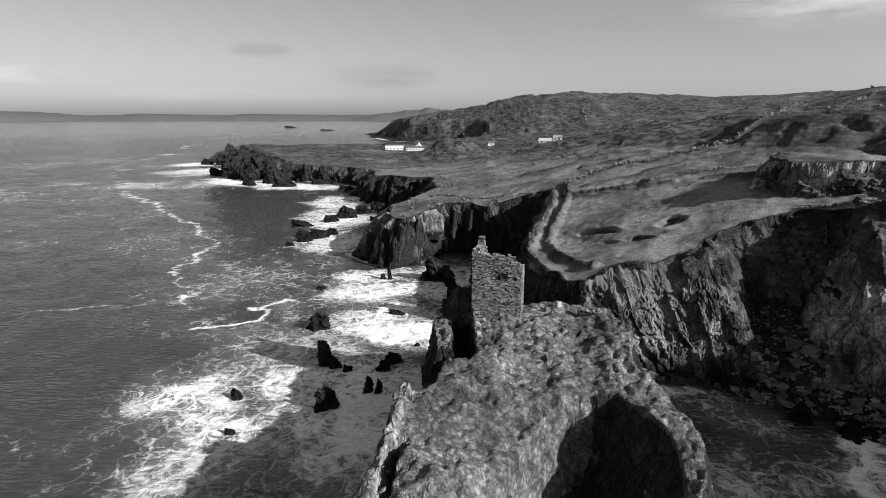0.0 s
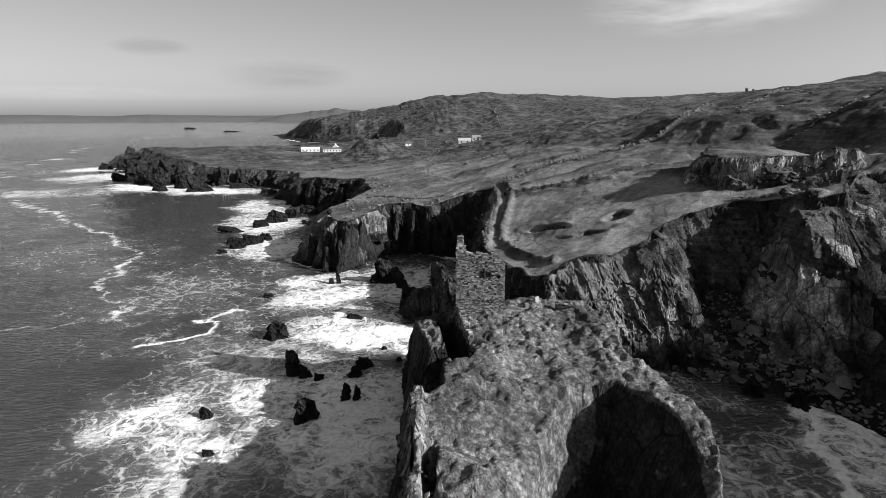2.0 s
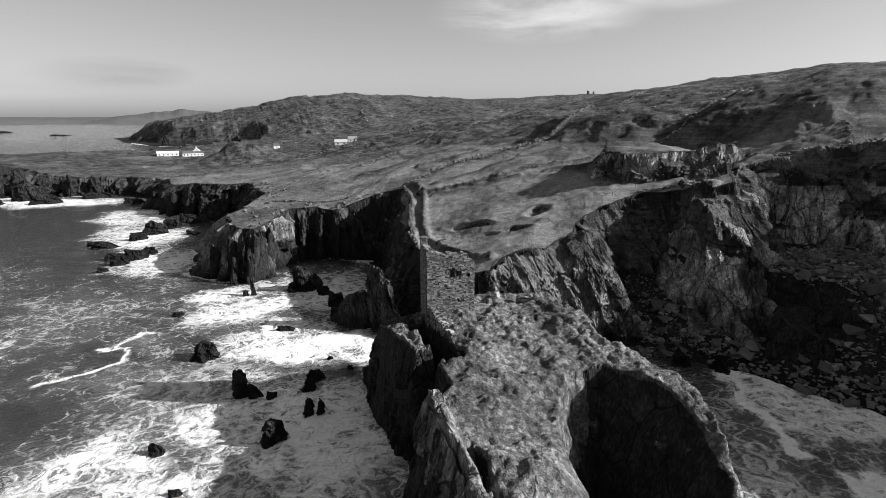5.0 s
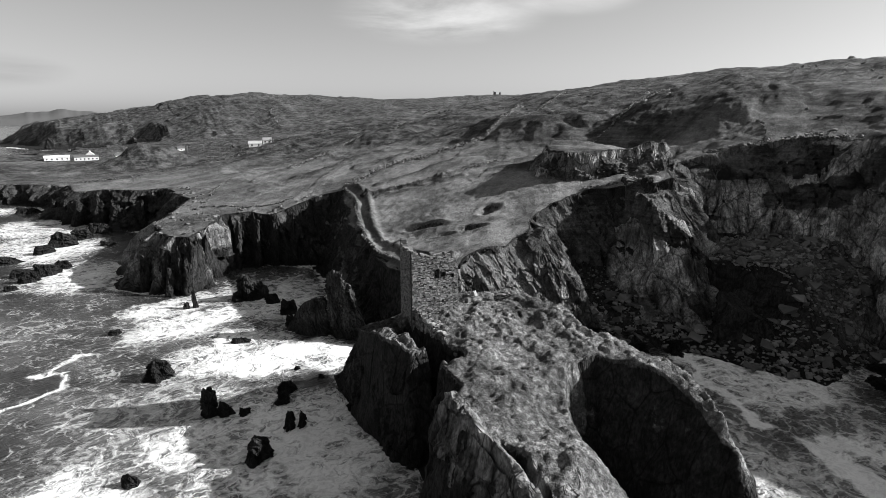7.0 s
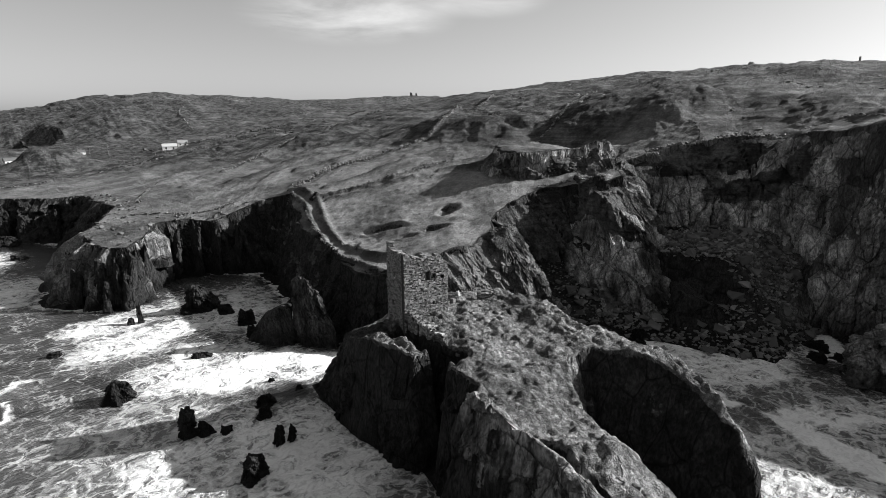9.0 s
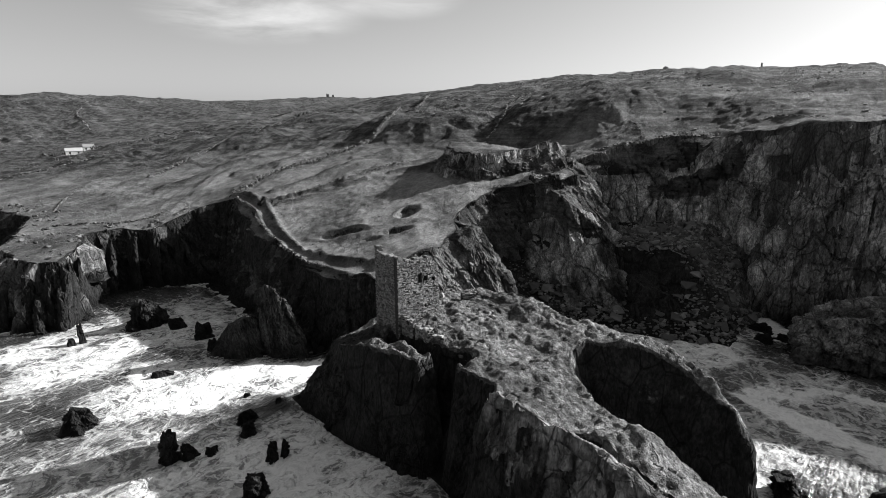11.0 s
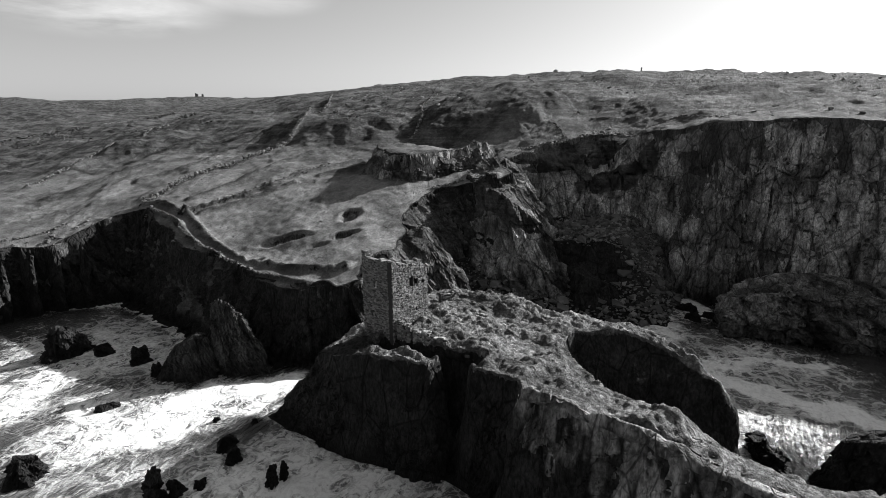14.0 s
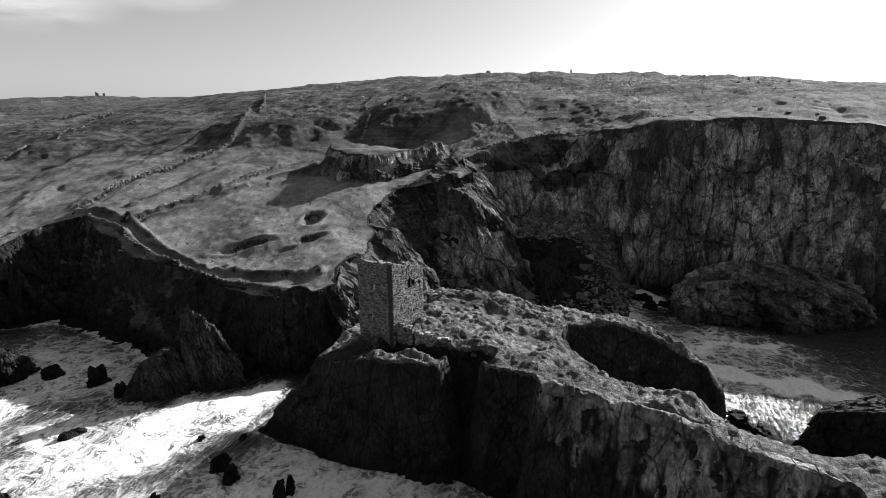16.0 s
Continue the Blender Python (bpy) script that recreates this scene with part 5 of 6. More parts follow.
def ruin_wall(parent, name, length, thick, height_at, holes, place, turn, seed, label=""):
    """A rubble wall along +x, its outer face at y = 0 and its inner face at y = thick. holes: x0, z0, x1, z1."""
    rng = random.Random(seed)
    wall = part(name, wall_core(name, length, thick, height_at, holes), parent, label)
    wall.matrix_local = pose(*place, 0, 0, turn)
    stones = []
    for face_y in (0.0, thick - 0.16):
        z = 0.0
        while z < 13:
            course = rng.uniform(0.09, 0.2)
            x = -rng.uniform(0.0, 0.3)
            while x < length:
                run = rng.uniform(0.13, 0.46)
                x0, x1 = max(x, -0.02) + 0.015, min(x + run, length + 0.02) - 0.015
                mid, zm = (x0 + x1) / 2, z + course / 2
                if x1 - x0 > 0.06 and z + course < height_at(mid) + rng.uniform(-0.12, 0.16) and not any(hx0 - 0.02 < x1 - 0.04 and x0 + 0.04 < hx1 + 0.02 and hz0 < zm < hz1 for hx0, hz0, hx1, hz1 in holes):
                    proud = rng.uniform(-0.04, 0.05) if rng.random() > 0.1 else -0.12
                    sink = rng.uniform(0, 0.02)
                    if face_y == 0.0:
                        stones.append((x0, -proud, z + sink, x1, 0.16, z + course - 0.015))
                    else:
                        stones.append((x0, face_y, z + sink, x1, thick + proud, z + course - 0.015))
                x += run
            z += course
    # cap and end stones
    x = 0.0
    while x < length:
        run = rng.uniform(0.25, 0.6)
        top = height_at(min(x + run / 2, length))
        stones.append((x, 0.12, top - 0.16, min(x + run, length), thick - 0.12, top + rng.uniform(-0.08, 0.12)))
        x += run
    me = boxes_mesh("masonry", stones, MASONRY)
    jitter = np.array([c for v in me.vertices for c in v.co]).reshape(-1, 3)
    jitter += np.random.RandomState(seed).uniform(-0.03, 0.03, jitter.shape)
    me.vertices.foreach_set("co", jitter.astype(np.float32).ravel())
    part("masonry", me, wall, "rough coursed rubble stones", kind="stuff")
    return wall


def profile(points):
    xs, zs = [p[0] for p in points], [p[1] for p in points]
    return lambda u: float(np.interp(u, xs, zs)) + 0.12 * math.sin(u * 7.3) * math.sin(u * 2.9 + 1)


def ruined_tower():
    tower = empty_thing("ruined_tower", "roofless ruined stone tower with small windows on the sea rock", "tower", place=(3.7, 69.2, TOWER_Z))
    tower.rotation_euler = (0, 0, radians(TOWER_TURN))
    ruin_wall(tower, "south_wall", TOWER_U, TOWER_T, profile([(0, 10.6), (0.5, 10.5), (0.9, 10.1), (3, 10.05), (5.3, 9.9), (5.45, 9.2), (6.3, 8.6)]),
              [(2.95, 6.75, 3.7, 8.05), (3.75, 7.1, 4.5, 7.7), (5.25, 6.9, 5.55, 7.35), (4.0, 3.5, 4.3, 3.95), (1.2, 8.6, 1.45, 8.8), (0.9, 4.6, 1.1, 4.8)], (0, 0, 0), 0, 301)
    ruin_wall(tower, "west_wall", TOWER_V - TOWER_T, TOWER_T, profile([(0, 11.2), (0.45, 11.3), (0.8, 10.6), (1.6, 10.35), (3.2, 10.5), (4.5, 10.6)]),
              [(2.3, 6.9, 2.75, 8.0), (1.55, 3.1, 1.95, 3.9)], (0, TOWER_V, 0), -90, 302)
    ruin_wall(tower, "north_wall", TOWER_U - TOWER_T, TOWER_T, profile([(0, 7.6), (1.5, 7.9), (2.6, 8.2), (3.8, 8.0), (4.8, 8.8), (5.4, 10.2)]), [(2.2, 2.4, 2.9, 3.6)], (TOWER_U, TOWER_V, 0), 180, 303)
    ruin_wall(tower, "east_wall", TOWER_V - 2 * TOWER_T, TOWER_T, profile([(0, 8.4), (0.8, 8.0), (1.6, 8.2), (2.4, 7.8), (3.6, 7.4)]), [(0.9, 4.6, 2.6, 7.0), (1.2, 1.2, 2.2, 3.4)], (TOWER_U, TOWER_T, 0), 90, 304)
    return tower


ruined_tower()


def low_ruin(name, x, y, z, length, thick, height, turn, seed, label):
    ob = empty_thing(name, label, "ruined wall", "ruined walls on the sea rock", (x, y, z))
    ob.rotation_euler = (0, 0, radians(turn))
    rng = random.Random(seed)
    pts = [(length * k / 6, height * (1 - 0.55 * rng.random() * (k / 6))) for k in range(7)]
    ruin_wall(ob, "wall", length, thick, profile(pts), [], (0, 0, 0), 0, seed)
    return ob


low_ruin("ruined_wall", 3.9, 68.9, ground_at(4.4, 67.8) - 0.5, 2.0, 0.7, 2.6, -92, 311, "broken stub of rubble wall beside the tower")
low_ruin("ruined_wall", 3.9, 66.6, ground_at(4.4, 64) - 0.6, 4.6, 0.7, 1.7, -90, 312, "low broken rubble wall along the cleft")
low_ruin("ruined_wall", 17.5, 70.2, ground_at(18, 70) - 0.6, 3.0, 0.8, 1.7, -35, 313, "grass-grown stub of rubble wall at the edge")

PALE = stone_material("pale_stone", 0.2, 0.36, 1.5)


def standing_slab(x, y, w, d, h, turn, lean, label, mat=PALE):
    bm = bmesh.new()
    bmesh.ops.create_cube(bm, size=1.0)
    bmesh.ops.bevel(bm, geom=bm.edges, offset=0.09, segments=1, affect="EDGES")
    rng = random.Random(int(x * 10))
    for v in bm.verts:
        k = 1 - 0.3 * (v.co.z + 0.5)
        v.co = Vector((v.co.x * w * k + rng.uniform(-0.05, 0.05), v.co.y * d * k, (v.co.z + 0.4) * h + rng.uniform(-0.06, 0.06)))
    me = bpy.data.meshes.new("standing_stone")
    bm.to_mesh(me)
    bm.free()
    me.materials.append(mat)
    ob = new("standing_stone", me)
    ob.matrix_world = pose(x, y, ground_at(x, y), lean, 0, turn)
    return tagged(ob, label, "stone")


standing_slab(15.7, 72.2, 1.0, 0.45, 1.5, 30, -12, "pale upright stone slab by the tower")
standing_slab(13.9, 71.6, 0.9, 0.7, 0.9, 10, 5, "grey squat stone beside the pale slab", DRYSTONE)

# ---- slab ridge along the west edge of the sea rock ----
SLABROCK = rock_material("weathered_slab", 6.0)
standing_slab(-4.0, 47.2, 1.3, 1.1, 1.0, 8, 0, "pale squared stone at the end of a rock ridge", SLABROCK)
rock("rock_buttress", 0.0, 67.4, 1.8, 9.5, 11.6, 2, 323, "dark block of rock split off by a cleft", z=0, sharp=0.1, level=5, sunk=0.05, rough=0.5)

# ---- rocks that stand in the sea ----
SURF = "rocks in the surf"
for i, (x, y, w, d, h, turn, lx) in enumerate(((-23.4, 101.8, 4.4, 3.4, 3.2, 20, 0.15), (-18.9, 86.2, 2.5, 2.2, 4.8, 70, -0.25), (-17.4, 84.0, 2.2, 1.7, 2.4, 10, 0.1), (-15.7, 71.6, 3.2, 2.6, 3.4, 40, 0.0),
                                               (-11.2, 76.2, 1.4, 1.6, 2.6, 5, 0.2), (-9.7, 75.9, 1.0, 1.4, 2.2, 5, 0.25), (-29.3, 74.0, 1.8, 1.5, 1.6, 0, 0.0), (-28.1, 126.8, 2.4, 2.0, 0.9, 0, 0.0),
                                               (-8.2, 86.6, 2.6, 2.2, 2.0, 20, 0.1), (-9.4, 84.2, 2.4, 2.0, 1.6, 60, 0.1), (-15.1, 82.8, 1.8, 1.2, 1.2, 10, 0.1), (-9.2, 109.6, 3.8, 1.6, 0.9, -10, 0.0),
                                               (-4.4, 93.0, 1.0, 1.0, 0.7, 0, 0.0), (-2.3, 88.2, 1.0, 0.9, 0.7, 0, 0.0), (-29.6, 74.6, 1.2, 1.0, 0.8, 0, 0.0), (-27.1, 65.0, 1.4, 1.0, 0.7, 0, 0.0),
                                               (2.2, 129.2, 3.2, 2.2, 2.2, 0, 0.0), (2.4, 120.0, 3.4, 2.6, 3.6, 10, 0.1), (1.0, 113.0, 2.6, 2.0, 2.2, 10, 0.1))):
    shard("sea_rock", x, y, w, d, h, turn, 400 + i, "jagged dark rock standing in white surf", SURF, lx)
rock("sea_rock", -13.2, 134.4, 1.3, 1.4, 4.6, 0, 431, "thin dark rock pillar at the cliff foot", "rock", SURF, sharp=0.3, level=4)
rock("sea_rock", -14.8, 134.6, 1.6, 1.4, 1.4, 0, 432, "small dark rock beside a pillar in surf", "rock", SURF, level=3)
shard("sea_rock", -0.5, 135.0, 7.5, 5.5, 6.0, 15, 433, "dark blocky rock in the cove", SURF, -0.1)
# skerries to the north
for i, (x, y, w, d, h, turn) in enumerate(((-44.5, 178.0, 4.2, 3.0, 3.0, 10), (-40.8, 183.0, 7.0, 3.4, 3.4, 20), (-37.6, 189.0, 4.6, 3.0, 2.4, 0), (-42.6, 213.3, 6.5, 4.0, 2.6, 30),
                                           (-38.0, 222.0, 8.0, 5.0, 4.6, 20), (-47.6, 171.5, 2.8, 2.0, 1.4, 0), (-50.6, 203.0, 8.0, 3.4, 2.4, 15), (-46.0, 186.0, 6.0, 2.4, 2.2, 25),
                                           (-33.0, 231.0, 7.0, 4.0, 3.6, 10), (-54.5, 207.5, 4.0, 2.4, 1.8, 0), (-26.0, 215.0, 5.0, 3.0, 1.6, 0), (-28.0, 240.0, 7.0, 4.0, 4.0, 0),
                                           (-102.0, 338.0, 12.0, 7.0, 10.0, 10), (-89.0, 322.0, 14.0, 5.0, 4.4, 20), (-112.0, 328.0, 9.0, 5.0, 3.6, 0), (-130.0, 362.0, 14.0, 8.0, 13.0, 15),
                                           (-120.0, 352.0, 10.0, 8.0, 12.0, -10), (-140.0, 378.0, 14.0, 8.0, 12.0, 5), (-176.0, 462.0, 18.0, 10.0, 10.0, 0), (-160.0, 440.0, 16.0, 8.0, 9.0, 10),
                                           (-193.0, 470.0, 10.0, 7.0, 5.0, 0), (-70.0, 334.0, 16.0, 5.0, 3.0, 15), (-52.0, 306.0, 10.0, 5.0, 3.0, 10), (-153.0, 385.0, 10.0, 5.0, 5.0, 0))):
    shard("skerry", x, y, w, d, h, turn, 460 + i, "low jagged skerry washed by white surf", "skerries along the shore", 0.2)
rock("skerry", -63, 906, 14, 10, 16, 0, 491, "rock stack at the foot of a far hill", "rock", level=3)
shard("skerry", -500, 1908, 40, 20, 4.5, 0, 492, "low islet far out in the bay", "", 0.0, "islet")
shard("skerry", -309, 1550, 44, 12, 2.5, 8, 493, "low reef with surf far out in the bay", "", 0.0, "islet")
# upended beds of rock along the headlands
BEDS = "upended beds of the headlands"
for i, (x, y, w, d, h, turn, z) in enumerate(((-10.4, 149.8, 2.4, 7.0, 13.0, -20, 0), (-11.6, 148.5, 2.2, 7.0, 12.5, -16, 0), (-14.4, 149.5, 2.4, 7.0, 11.6, -18, 0), (-17.2, 152.5, 2.4, 7.0, 11.0, -14, 0), (-13.2, 146.0, 1.8, 5.0, 9.0, -14, 0), (-16.4, 147.8, 1.8, 5.0, 7.0, -14, 0),
                                              (-20.5, 156.5, 2.4, 8.0, 8.5, -16, 0), (-8.4, 153.0, 2.2, 6.0, 13.2, -10, 0), (-16.5, 166.0, 3.0, 9.0, 11.5, -15, 1), (-19.5, 172.0, 3.0, 8.0, 9.0, -12, 0),
                                              (-14.0, 182.0, 4.0, 8.0, 11.0, -10, 1), (-10.0, 192.0, 4.0, 9.0, 11.0, 5, 1), (-8.0, 203.0, 4.0, 9.0, 11.5, 0, 1), (-22.0, 247.0, 4.5, 9.0, 10.5, -15, 0),
                                              (-27.0, 254.0, 5.0, 10.0, 11.5, -12, 0), (-33.0, 264.0, 5.0, 11.0, 10.0, -18, 0), (-37.0, 274.0, 5.0, 11.0, 8.5, -10, 0), (-14.0, 241.0, 5.0, 9.0, 11.5, -5, 0),
                                              (-7.0, 236.0, 5.0, 8.0, 12.0, 0, 0), (-41.0, 288.0, 5.0, 10.0, 7.0, -15, 0), (-108.0, 358.0, 7.0, 14.0, 14.0, -20, 0), (-96.0, 352.0, 7.0, 13.0, 12.0, -15, 0),
                                              (-84.0, 350.0, 7.0, 12.0, 11.0, -10, 0), (-74.0, 348.0, 7.0, 12.0, 10.0, -5, 0), (-122.0, 372.0, 8.0, 14.0, 15.0, -20, 0), (-136.0, 392.0, 8.0, 14.0, 13.0, -20, 0),
                                              (2.0, 165.0, 2.2, 5.0, 12.6, 0, 1), (6.5, 163.5, 2.0, 5.0, 13.0, 5, 1), (11.0, 162.0, 2.2, 5.0, 12.5, 0, 1), (16.0, 160.5, 2.0, 5.0, 12.5, -5, 1))):
    shard("rock_bed", x, y, w, d, h, turn, 5400 + i, "upended jagged bed of dark slate at the shore", BEDS, 0.14, z=z)
for i, (x, y, h) in enumerate(((-100, 360, 5), (-112, 371, 6), (-122, 388, 6), (-138, 420, 6), (-152, 446, 7), (-84, 355, 4), (-166, 478, 6), (-190, 510, 6), (-30, 272, 4), (-20, 254, 4), (-8, 240, 4), (-36, 290, 3), (-92, 358, 4), (-128, 404, 5))):
    shard("rock_bed", x, y, 6.0, 12.0, h, -20 + 7 * (i % 5), 5500 + i, "jagged crest of upended slate on the cliff top", BEDS, 0.3, z=ground_at(x, y) - 0.8)
# the eastern cove
for i, (x, y, w, d, h) in enumerate(((21.5, 28.8, 5.0, 3.0, 2.6), (18.5, 27.0, 4.0, 3.0, 2.4), (52.0, 64.5, 4.0, 3.0, 2.6), (66.5, 40.5, 4.0, 2.2, 1.8), (72.0, 42.5, 5.0, 2.4, 1.6),
                                     (69.0, 37.5, 4.0, 2.0, 1.4), (47.5, 68.5, 3.0, 2.4, 1.8))):
    shard("sea_rock", x, y, w, d, h, 15 * i, 510 + i, "dark wet rock at the edge of the cove", "rocks in the eastern cove", 0.1)

# ---- fallen stones ----


def scatter(count, x0, x1, y0, y1, lo, hi, seed, size, keep):
    rng = np.random.RandomState(seed)
    x, y = rng.uniform(x0, x1, count * 12), rng.uniform(y0, y1, count * 12)
    z, open_part, shore = land_height(x, y)
    zx, zy = ground_many(x + 0.6, y), ground_many(x, y + 0.6)
    grade = np.hypot(zx - z, zy - z) / 0.6
    ok = (z > lo) & (z < hi) & keep(open_part, grade, shore)
    x, y, z = x[ok][:count], y[ok][:count], z[ok][:count]
    s = size[0] + (size[1] - size[0]) * rng.random_sample(len(x)) ** 2.5
    return np.stack([x, y, z + 0.08 * s, s, rng.uniform(0, 360, len(x)), rng.uniform(5, 28, len(x))], -1)


def talus(open_part, grade, shore):
    return (open_part < 0.05) & (grade < 1.7) & (shore > -1.5)


big = np.concatenate([scatter(190, 54, 92, 42, 80, 0.1, 17, 601, (1.0, 3.2), talus), scatter(60, 48, 64, 64, 92, 0.1, 12, 602, (1.0, 2.8), talus), scatter(60, 29, 48, 70, 86, 0.0, 5, 603, (0.7, 1.9), talus)])
blocks_data = []
for k, (v, f) in enumerate(SLABS + STONES):
    blocks_data.append(sheet("boulder", v, f, BOULDER, False))
for k, (x, y, z, s, turn, tilt) in enumerate(big):
    ob = new("boulder", blocks_data[k % len(blocks_data)])
    ob.matrix_world = pose(x, y, z, tilt, tilt * 0.5, turn) @ Matrix.Diagonal((s, s, s, 1))
    tagged(ob, "angular fallen block on the scree", "boulder", "fallen blocks in the eastern cove")
small = np.concatenate([scatter(2600, 52, 92, 42, 82, 0.1, 18, 604, (0.4, 1.4), talus), scatter(500, 46, 64, 64, 94, 0.1, 15, 605, (0.3, 1.1), talus), scatter(500, 28, 48, 68, 88, -0.2, 5, 606, (0.25, 0.9), talus)])
tagged(new("scree", joined("scree", small, SLABS + STONES, BOULDER, 6)), "loose grey scree below the cliffs", "scree", kind="stuff")
shingle = np.concatenate([scatter(260, -4, 24, 92, 172, -0.8, 4.5, 607, (0.5, 2.2), lambda o, g, s: (o < 0.05) & (s > -3)), scatter(120, -30, 0, 140, 250, -0.8, 3, 608, (0.5, 2.4), lambda o, g, s: (o < 0.05) & (s > -3))])
tagged(new("scree", joined("scree", shingle, STONES, ROCK, 7)), "dark loose rocks at the foot of the cliffs", "scree", kind="stuff")
litter = scatter(520, -6, 6, 18, 60, 5, 16, 609, (0.15, 0.7), lambda o, g, s: o > 0.5)
tagged(new("rubble", joined("rubble", litter, STONES + SLABS, DRYSTONE, 8)), "scattered stones on the turf of the sea rock", "rubble", kind="stuff")
tumble = scatter(170, 8, 16, 66, 76, 12, 16, 610, (0.2, 0.75), lambda o, g, s: o > 0.4)
tagged(new("rubble", joined("rubble", tumble, STONES, MASONRY, 9)), "fallen tower stones in the grass", "rubble", kind="stuff")
outcrop = scatter(900, 92, 230, 0, 190, 30, 80, 611, (0.4, 1.7), lambda o, g, s: o > 0.8)
tagged(new("outcrops", joined("outcrops", outcrop, STONES + SLABS, DRYSTONE, 10)), "grey rock outcrops scattered over the heath", "outcrop", kind="stuff")

# ---- field walls ----


def field_wall(line, height, label, seed, size=0.45, gaps=0.12):
    """A dry-stone wall along a line of the plan, laid on the ground."""
    rng = random.Random(seed)
    rows = []
    for (ax, ay), (bx, by) in zip(line[:-1], line[1:]):
        length = math.hypot(bx - ax, by - ay)
        n = max(2, int(length / (size * 0.8)))
        for i in range(n):
            if rng.random() < gaps:
                continue
            u = (i + rng.random()) / n
            wob = 0.5 * math.sin(u * length / 7 + seed)
            px, py = ax + u * (bx - ax) - wob * (by - ay) / length, ay + u * (by - ay) + wob * (bx - ax) / length
            for level in range(max(1, int(height / (size * 0.55)))):
                if level and rng.random() < 0.25:
                    break
                s = size * rng.uniform(0.7, 1.5)
                rows.append([px + rng.uniform(-0.3, 0.3) * size, py + rng.uniform(-0.3, 0.3) * size, level * size * 0.5 + 0.1, s, rng.uniform(0, 360), rng.uniform(0, 20)])
    rows = np.array(rows)
    rows[:, 2] += ground_many(rows[:, 0], rows[:, 1])
    return tagged(new("field_wall", joined("field_wall", rows, STONES, DRYSTONE, seed)), label, "stone wall", "field walls")


field_wall([(33, 161), (41, 161.5), (51, 160), (61, 158), (70, 156), (80, 157), (88, 160), (108, 171), (130, 184), (160, 205)], 1.3, "long tumbled dry-stone wall across the pasture", 701, 0.55, 0.05)
field_wall([(34, 216), (46, 222), (54, 224), (66, 230), (90, 246), (120, 268)], 1.2, "low dry-stone wall across the pasture", 702, 0.6, 0.05)
field_wall([(84, 85), (90, 76), (97, 67), (100, 58), (106, 50), (99, 40)], 0.7, "low dry-stone wall along the cliff top", 703, 0.6)
field_wall([(103, 84), (96, 78), (91, 74.5)], 0.9, "short dry-stone wall running down to the cliff", 704, 0.6)
field_wall([(-2, 186), (4, 180), (9, 175), (16, 173), (22, 172)], 0.8, "low dry-stone wall at the cliff edge", 705, 0.5)
field_wall([(-40, 338), (-8, 322), (15, 318), (32, 316), (70, 330)], 0.9, "far dry-stone wall across the fields", 706, 0.9)
field_wall([(22, 240), (12, 222), (4, 205)], 0.7, "low dry-stone wall toward the shore", 707, 0.7)
field_wall([(175, 690), (179, 730), (184, 771), (205, 820)], 1.6, "field wall climbing a far hillside", 708, 1.6)
field_wall([(62, 97), (66, 91), (72, 88), (77, 89)], 0.6, "broken dry-stone wall on the cliff edge", 709, 0.5)

field_wall([(17.2, 101), (17, 108), (19, 118), (23, 129), (27.4, 140), (30, 152), (29, 160), (24, 163)], 0.6, "tumbled stones along the earth bank at the cliff", 710, 0.4, 0.45)
field_wall([(31, 144), (40, 139), (51, 133.5), (64, 131), (75, 126), (84, 121)], 0.7, "broken stones along a grassy bank", 711, 0.5, 0.35)
field_wall([(70, 345), (110, 360), (160, 392), (220, 430)], 1.2, "far dry-stone wall over the hill", 712, 1.0, 0.1)
field_wall([(84, 121), (95, 122), (110, 128), (128, 140), (160, 150)], 1.0, "dry-stone wall over the heath", 713, 0.7, 0.2)

# ---- posts ----
for x, y, h in ((27.0, 90.5, 1.1), (50.3, 99.3, 1.1), (62.0, 98.0, 1.2), (44.0, 94.0, 1.0), (57.0, 99.0, 1.0)):
    bm = bmesh.new()
    bmesh.ops.create_cone(bm, segments=8, radius1=0.08, radius2=0.06, depth=h + 0.4, cap_ends=True)
    me = bpy.data.meshes.new("fence_post")
    bm.to_mesh(me)
    bm.free()
    me.materials.append(TIMBER)
    ob = new("fence_post", me)
    ob.location = (x, y, ground_at(x, y) + h / 2 - 0.2)
    tagged(ob, "weathered wooden fence post in the pasture", "post", "fence posts at the cliff")
for x, y, h, r in ((237, 84, 2.6, 0.5), (50, 560, 9.0, 0.16), (62, 552, 10.0, 0.16), (30, 565, 8.0, 0.16)):
    bm = bmesh.new()
    bmesh.ops.create_cone(bm, segments=8, radius1=r, radius2=r * 0.7, depth=h + 1, cap_ends=True)
    me = bpy.data.meshes.new("pole")
    bm.to_mesh(me)
    bm.free()
    me.materials.append(TIMBER)
    ob = new("pole", me)
    ob.location = (x, y, ground_at(x, y) + h / 2 - 0.5)
    tagged(ob, "tall thin pole on the open ground", "pole", "poles")
rock("cairn", 251, 130, 4.0, 4.0, 2.6, 0, 720, "small stone cairn on the skyline", "cairn", z=ground_at(251, 130), level=3, mat=DRYSTONE)

# ---- houses ----


